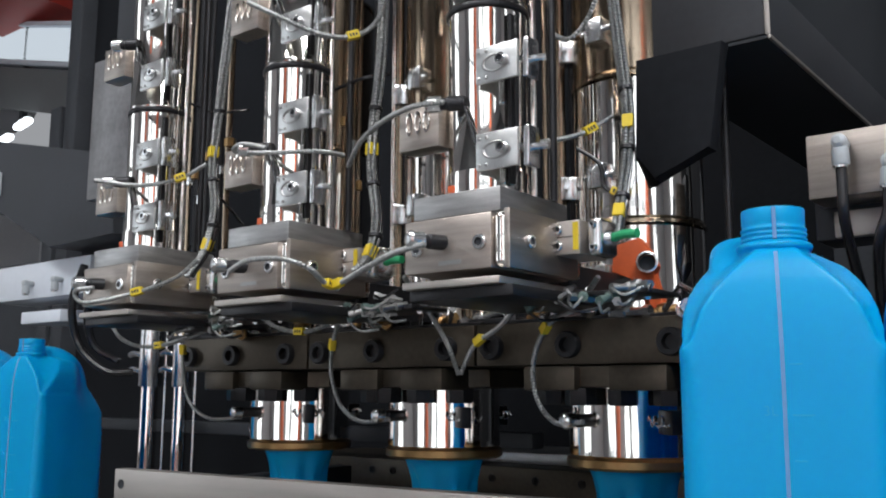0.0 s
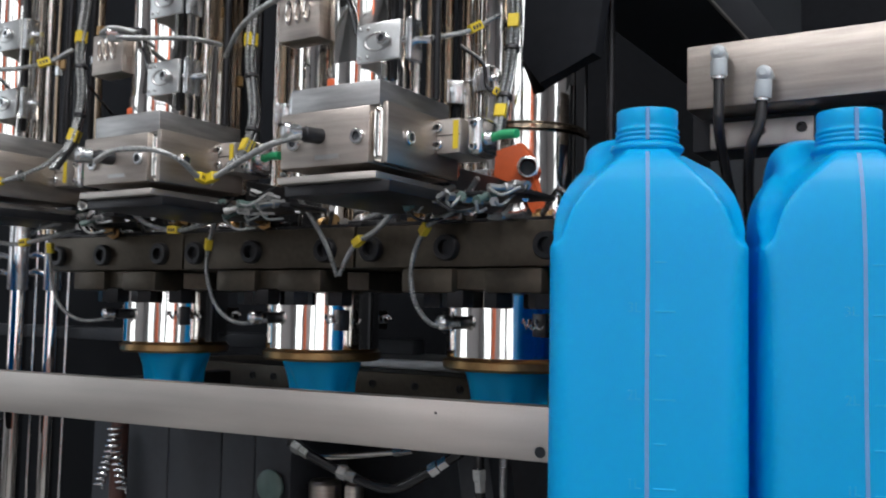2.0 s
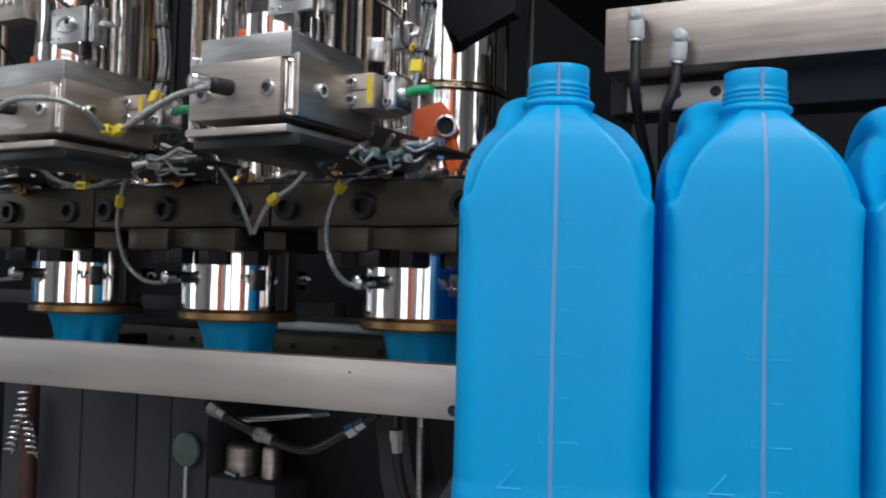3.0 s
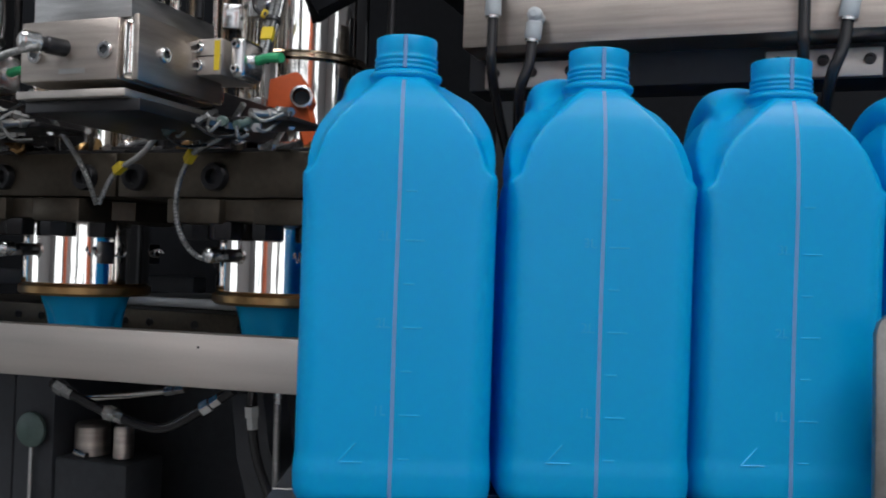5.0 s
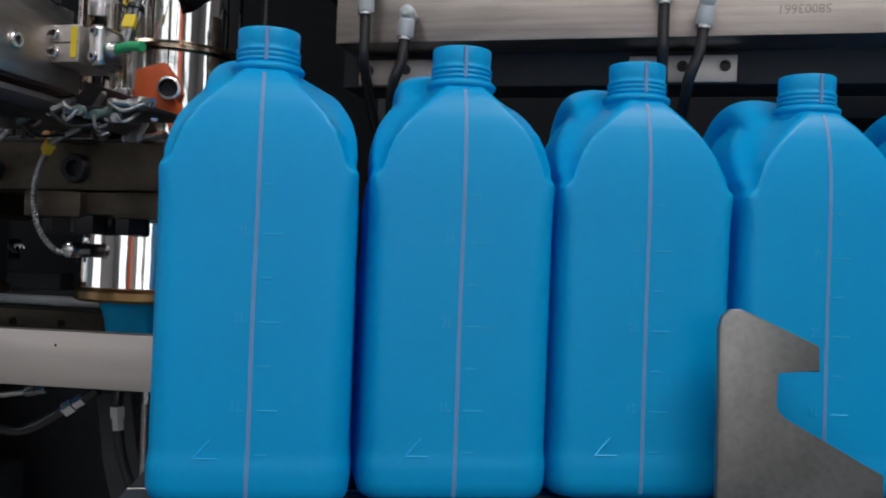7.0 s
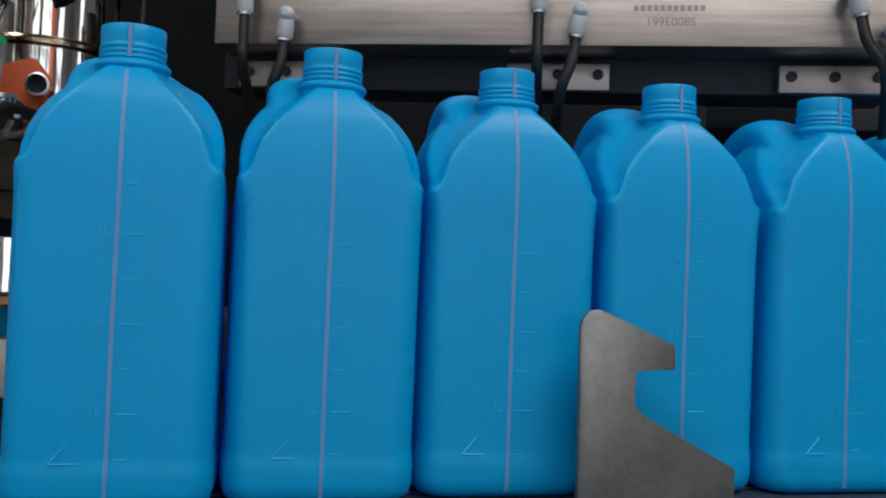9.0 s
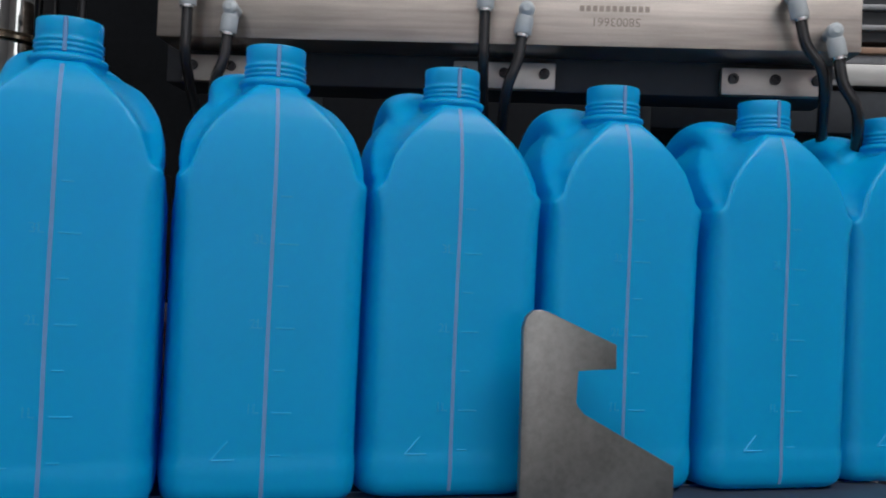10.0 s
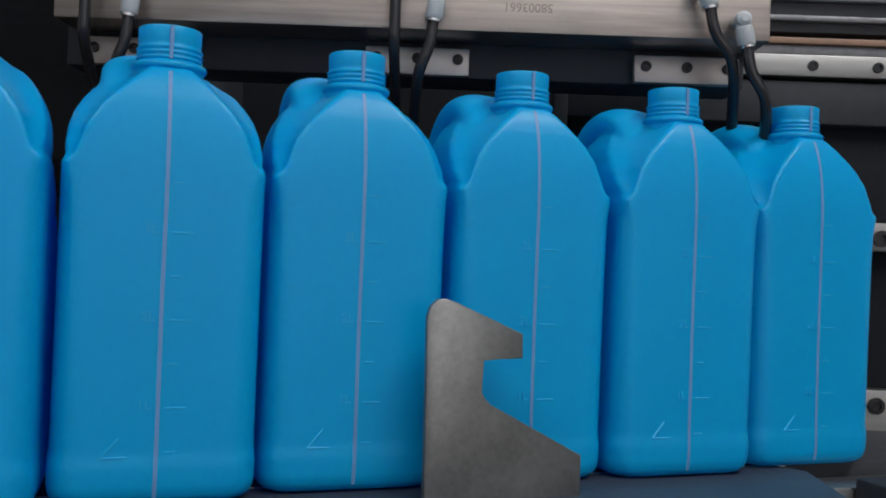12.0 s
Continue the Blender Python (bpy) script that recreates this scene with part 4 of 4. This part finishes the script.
def riser_rack(s, seed):
    rnd = random.Random(seed)
    top = thing("pipe_rack", at(s, 0.17, 1.2445), "rack of heat-tinted steel risers and thin cables behind the columns", "pipe rack", "pipe racks")
    part("foot_plate", box(-0.045, 0.045, -0.012, 0.030, 0.0, 0.006, 0.001), BLACK, top)
    for i in range(7):
        x, y, r = -0.038 + 0.0125 * i + rnd.uniform(-0.002, 0.002), rnd.uniform(-0.006, 0.024), rnd.choice((0.0022, 0.003, 0.0042))
        p = part("riser", tube([(x, y, 0.006), (x + rnd.uniform(-0.004, 0.004), y, 0.2), (x, y, 0.5)], r, 10), rnd.choice((TINTED, TINTED, BLACK, BLACK)), top)
        for z in (0.05 + 0.05 * rnd.random(), 0.16 + 0.1 * rnd.random()):
            part("coupling", lathe([(r * 1.1, z), (r * 1.9, z + 0.001), (r * 1.9, z + 0.012), (r * 1.1, z + 0.013)], Matrix.Translation((x, y, 0)), 6), ZINC if i % 2 else BRASS, p)


for k in range(3):
    riser_rack(HEAD - PITCH * (k + 0.5) + 0.005, 40 + k)


def sealant_patch():
    top = thing("orange_pipe_joint", at(-0.176, 0.178, 1.243), "torn orange silicone wrap round a short steel pipe stub", "pipe joint")
    pts = [(-0.032, 0.072), (-0.006, 0.078), (0.006, 0.064), (0.012, 0.050), (0.006, 0.044), (0.012, 0.030), (0.019, 0.012), (0.017, 0.0), (0.006, 0.0), (0.007, 0.016), (0.000, 0.034), (-0.014, 0.042), (-0.034, 0.046)]
    part("wrap", outline(pts, 0.010, 0.022, 0.002), ORANGE, top)
    stub = part("pipe_stub", lathe([(0.0095, -0.02), (0.0100, 0.014), (0.0080, 0.0145), (0.0075, -0.01)], Matrix.Translation((0.004, 0.008, 0.052)) @ Matrix.Rotation(radians(25), 4, "Z") @ FACE_Y, 20), ZINC, top, "open steel pipe stub")
    part("bore", lathe([(0.0074, 0.002), (0.0072, 0.003)], Matrix.Translation((0.004, 0.008, 0.052)) @ Matrix.Rotation(radians(25), 4, "Z") @ FACE_Y, 18), SOOT, stub)


sealant_patch()


# ---- frame of the machine ----
def frame_parts():
    h = thing("press_housing", at(-0.19, 0.226, 1.50), "dark grey painted press housing above the dies", "housing")
    part("shell", box(0.0, 0.125, 0.0, 0.70, 0.004, 0.75, 0.003), HOUSING, h)
    part("underside", box(0.0, 0.125, 0.0, 0.70, 0.0, 0.003), SOOT, h)
    part("edge_angle", box(0.1255, 0.1290, -0.001, 0.70, -0.001, 0.003, 0.001), ALU, h, "worn bright steel edge")
    part("edge_angle", box(0.1235, 0.1285, -0.0012, 0.0, 0.0032, 0.75, 0.001), ALU, h, "worn bright steel edge")
    part("side_flange", box(0.1256, 0.1275, 0.0, 0.70, 0.003, 0.058, 0.001), HOUSING, h)
    part("side_recess", box(0.1256, 0.1262, 0.0, 0.70, 0.0585, 0.75), SOOT, h)
    # NIGHT puts the shadow on the guard's face into its colour
    part("guard", outline([(0.003, 0.0), (0.0, -0.095), (0.020, -0.1225), (0.046, -0.108), (0.075, -0.100), (0.090, 0.0)], -0.021, -0.003, 0.002), NIGHT, h)
    post = thing("machine_post", at(-0.13, 0.68, 0), "black painted machine post behind the dies", "post")
    part("post", box(-0.01, 0.10, 0.0, 0.20, 0.0, 1.495, 0.004), SOOT, post)
    for s, r in ((-1.322, 0.0185), (-1.225, 0.0150)):
        p = thing("guide_column", at(s, 0.45, 0), "polished chrome guide column with a steel collar", "column", "guide columns")
        part("rod", lathe([(r * 0.86, 0.0), (r * 0.86, 1.36)], Matrix(), 24), CHROME, p)
        part("collar", lathe([(r * 1.1, 1.185), (r * 1.16, 1.187), (r * 1.16, 1.300), (r * 1.08, 1.304)], Matrix(), 24), ZINC, p)
        part("scraper_rod", lathe([(0.0032, 0.0), (0.0032, 1.32)], Matrix.Translation((r * 1.9, 0.01, 0)), 10), ZINC, p)
        for z in (1.215, 1.245):
            part("hose_nipple", tube([(-r * 1.1, -0.006, z), (-r * 1.1 - 0.018, -0.012, z + 0.004), (-r * 1.1 - 0.03, -0.012, z)], 0.0055, 8), ZINC, p)
    tie = thing("tie_bar", at(-1.60, 0.50, 1.10), "dark painted square tie bar behind the columns", "tie bar")
    part("bar", box(0, 1.1, 0, 0.03, 0, 0.022, 0.002), DARK, tie)
    slab = thing("sheet_screen", at(-1.02, 0.12, 1.45), "grey scuffed sheet screen hung beside the head", "screen")
    part("sheet", box(0.0, 0.108, 0, 0.02, 0, 0.21, 0.002), SCUFFED, slab)
    part("hanger", box(0.02, 0.07, 0.021, 0.06, 0.05, 0.50, 0.002), DARK, slab)
    arm = thing("swing_bracket", at(-1.75, 0.30, 1.45), "dark grey painted steel bracket reaching to the side", "bracket")
    part("arm", outline([(0.0, 0.10), (0.05, 0.245), (0.505, 0.145), (0.515, 0.0), (0.30, -0.005), (0.10, 0.09)], 0, 0.25, 0.003), DARK, arm)
    part("lug", box(0.02, 0.10, -0.012, 0.0, 0.12, 0.17, 0.002), GREYPL, arm)
    blk = thing("valve_block", at(-1.75, 0.35, 1.36), "bright bare aluminium valve block with hose fittings", "valve block")
    # pale paint on bare aluminium: the glare on it is put into the colour
    part("block", box(0.0, 0.365, 0, 0.10, 0.0, 0.072, 0.002), PALE, blk)
    part("lower_block", box(0.12, 0.27, 0, 0.08, -0.050, -0.026, 0.002), PALE, blk)
    for x in (0.16, 0.27):
        elbow_fitting(blk, x, 0.03, 0)
    # mould table with holes, seen behind the parisons
    tab = thing("mould_table", at(-1.0, 0.50, 1.03), "dark steel mould table with bolt holes behind the parisons", "table")
    part("plate", box(0, 0.95, 0, 0.20, 0.0, 0.045, 0.002), BEAM, tab)
    part("step", box(0.35, 0.95, 0.05, 0.20, 0.046, 0.062, 0.002), STEEL, tab)
    for i in range(14):
        part("hole", lathe([(0.006, 0), (0.006, 0.001), (0.0045, 0.0012), (0.004, 0)], Matrix.Translation((0.06 + 0.062 * i + 0.01 * (i % 3), 0, 0.028)) @ FACE_Y, 12), BLACK, tab)
    part("support", box(0.05, 0.90, 0.06, 0.18, -1.03, -0.001, 0.003), SOOT, tab)
    low = thing("lower_cabinet", at(-0.80, 0.34, 0.55), "black painted lower machine cabinet with seams", "cabinet")
    for x0, x1 in ((-0.16, -0.002), (0.0, 0.10), (0.102, 0.160), (0.162, 0.222)):
        part("panel", box(x0, x1, 0, 0.12, -0.55, 0.462, 0.002), DARK, low)
    gauge = part("disc", lathe([(0.019, 0), (0.021, 0.002), (0.021, 0.006), (0.018, 0.008)], Matrix.Translation((0.198, -0.006, 0.386)) @ FACE_Y, 26), GREYGREEN, low, "grey-green round disc on a stem")
    part("stem", tube([(0.198, -0.009, 0.366), (0.199, -0.009, 0.25)], 0.003, 8), ZINC, gauge)
    sp = thing("spring_pair", at(-0.868, 0.30, 0.0), "pair of dull chrome coil springs tilted on a red-brown rod", "springs")
    for x0, x1 in ((0.012, -0.026), (-0.004, 0.024)):
        coil = bmesh.new()
        add_tube(coil, [(x1 + (x0 - x1) * u / 130 + 0.007 * math.cos(u * 0.6), 0.007 * math.sin(u * 0.6), 0.905 + 0.00075 * u) for u in range(118)], 0.0016, 7)
        part("coil", coil, ZINC, sp)
    part("rod", tube([(0.0, 0.012, 0.0), (0.0, 0.012, 1.0)], 0.012, 14), RUST, sp)
    ft = thing("support_bracket", at(-0.335, 0.34, 0.0), "dark grey bent steel bracket under the front bar", "bracket")
    part("plate", outline([(0.0, 1.000), (0.045, 1.004), (0.052, 0.945), (0.060, 0.915), (0.080, 0.90), (0.110, 0.905), (0.110, 0.86), (0.060, 0.855), (0.024, 0.885), (0.012, 0.93)], 0, 0.05, 0.003), HOUSING, ft)
    part("foot", box(0.066, 0.104, 0.004, 0.046, 0.0, 0.8565, 0.003), SOOT, ft)


frame_parts()


def hose_line(name, label, pts, r, mat, ends, group="pipework under the bar"):
    """A hose or pipe with hex unions crimped on at the given shares of its length."""
    p = thing(name, MACHINE, label, name, group)
    part("run", tube(spline(pts, 8), r, 12), mat, p)
    for f in ends:
        a, d = along(pts, f)
        m = Matrix.Translation(a) @ d.to_track_quat("Z", "Y").to_matrix().to_4x4()
        part("union_nut", lathe([(r * 1.05, -0.012), (r * 1.45, -0.011), (r * 1.45, 0.001), (r * 1.15, 0.002), (r * 1.15, 0.014)], m, 6), ZINC, p)


def pipework():
    hose_line("hose", "drooping black hose with crimped steel ends under the bar", [(-0.545, 0.30, 1.000), (-0.515, 0.30, 0.988), (-0.464, 0.30, 0.972), (-0.396, 0.30, 0.961), (-0.345, 0.30, 0.985), (-0.305, 0.30, 1.010)], 0.0058, HOSE, (0.12, 0.42, 0.86))
    hose_line("pipe", "bright steel pipe catching the light under the bar", [(-0.515, 0.318, 0.982), (-0.455, 0.318, 0.9905), (-0.385, 0.318, 1.002)], 0.0040, CHROME, (0.98,))
    hose_line("hose", "black hose hanging beside the bracket under the bar", [(-0.2815, 0.30, 1.02), (-0.2810, 0.30, 0.985), (-0.280, 0.31, 0.94), (-0.262, 0.32, 0.88), (-0.25, 0.33, 0.80)], 0.0055, HOSE, (0.25,))
    hose_line("pipe", "dull steel pipe beside the bracket under the bar", [(-0.268, 0.33, 1.02), (-0.268, 0.33, 0.96), (-0.266, 0.33, 0.86)], 0.0040, STEEL, (0.1,))
    cyl = thing("pilot_cylinders", at(-0.545, 0.37, 0.0), "pair of dull steel cylinders on a dark base under the dies", "cylinders")
    for x, r in ((0.0, 0.021), (0.046, 0.012)):
        part("cylinder", lathe([(r * 0.8, 0.905), (r, 0.906), (r, 0.940), (r * 0.85, 0.944), (r * 0.5, 0.945)], Matrix.Translation((x, 0, 0)), 22), WARM, cyl)
    part("base", box(-0.03, 0.075, -0.03, 0.04, 0.0, 0.9045, 0.004), SOOT, cyl)
    part("clamp", tube([(-0.004, -0.024, 0.912), (0.014, -0.026, 0.909)], 0.004, 10), ZINC, cyl)


pipework()


# ---- far bottles on the other side ----

other = "bright blue plastic four-litre bottle, uncapped, beside the machine"
for x in (-1.122, -1.252):
    b = copy_thing(first, Matrix.Translation((x, 0.565, 0.966)))
    tagged(b, other, "bottle", "bottles beside the machine")
shelf = thing("side_table", Matrix.Translation((-1.3, 0.60, 0)), "dark painted steel side table under two bottles", "table")
part("top", box(-0.40, 0.25, -0.10, 0.20, 0.93, 0.9655, 0.003), DARK, shelf)
for x in (-0.36, 0.16):
    part("leg", box(x, x + 0.04, 0, 0.04, 0, 0.929, 0.003), DARK, shelf)

# ---- dark machine body behind, and the hall beyond it ----
back = thing("blow_moulding_press", at(-2.45, 0.95, 0), "press frame behind the dies, its near-black panel standing for unlit depth", "press")
# one big extra-black sheet for the darkness far behind the dies
part("panel", box(0.0, 4.2, 0.0, 0.10, 0.0, 3.6, 0.005), NIGHT, back)
part("post", box(-0.07, -0.005, -0.05, 0.15, 0.0, 3.6, 0.008), DARK, back)
part("post_flange", box(-0.125, -0.075, -0.02, 0.10, 0.0, 3.6, 0.006), DARK, back)
part("post_foot", box(-0.195, -0.13, -0.03, 0.10, 0.0, 2.10, 0.006), DARK, back)
part("low_panel", box(-1.6, -0.20, 0.0, 0.10, 0.0, 1.60, 0.005), SOOT, back)
far = thing("roof_light", at(-6.9, 2.3, 3.90), "long sloping daylit roof strip of the hall beyond", "roof light")
strip = part("pane", box(0.0, 2.6, 0.0, 0.04, -0.22, 0.0, 0.004), SKYLIT, far)
strip.matrix_local = Matrix.Rotation(radians(14), 4, "Y")
for z, h in ((-0.26, 0.035), (0.004, 0.03), (-0.56, 0.28)):
    g = part("girder", box(0.0, 2.6, -0.04, 0.06, z, z + h, 0.004), PALE if h < 0.1 else CEILP, far)
    g.matrix_local = Matrix.Rotation(radians(14), 4, "Y")
hood = thing("red_hood", at(-5.55, 2.2, 3.60), "red curved machine hood in the hall beyond", "hood")
part("shell", lathe([(0.42, 0.0), (0.42, 0.16), (0.36, 0.24)], Matrix(), 28), RED, hood)
lampbar = thing("hall_lamp", at(-5.5, 2.2, 2.76), "bright tubular hall lamp beyond the machine", "lamp")
for x0, x1, z in ((-0.38, -0.08, 0.045), (-0.02, 0.16, 0.075)):
    part("diffuser", box(x0, x1, 0, 0.06, z, z + 0.045, 0.02), DAY, lampbar).matrix_local = Matrix.Rotation(radians(-9), 4, "Y")
# pale sheet by the lamp, no light source; its brightness is put in as glow
part("white_sheet", outline([(-0.40, -0.06), (0.62, -0.12), (0.56, 0.14), (0.20, 0.22), (0.10, 0.12), (-0.40, 0.03)], 0.065, 0.09, 0.004), SHEET_GLOW, lampbar)
part("hanger", box(-0.15, -0.11, 0.10, 0.14, 0.0, 1.739, 0.005), DARK, lampbar)
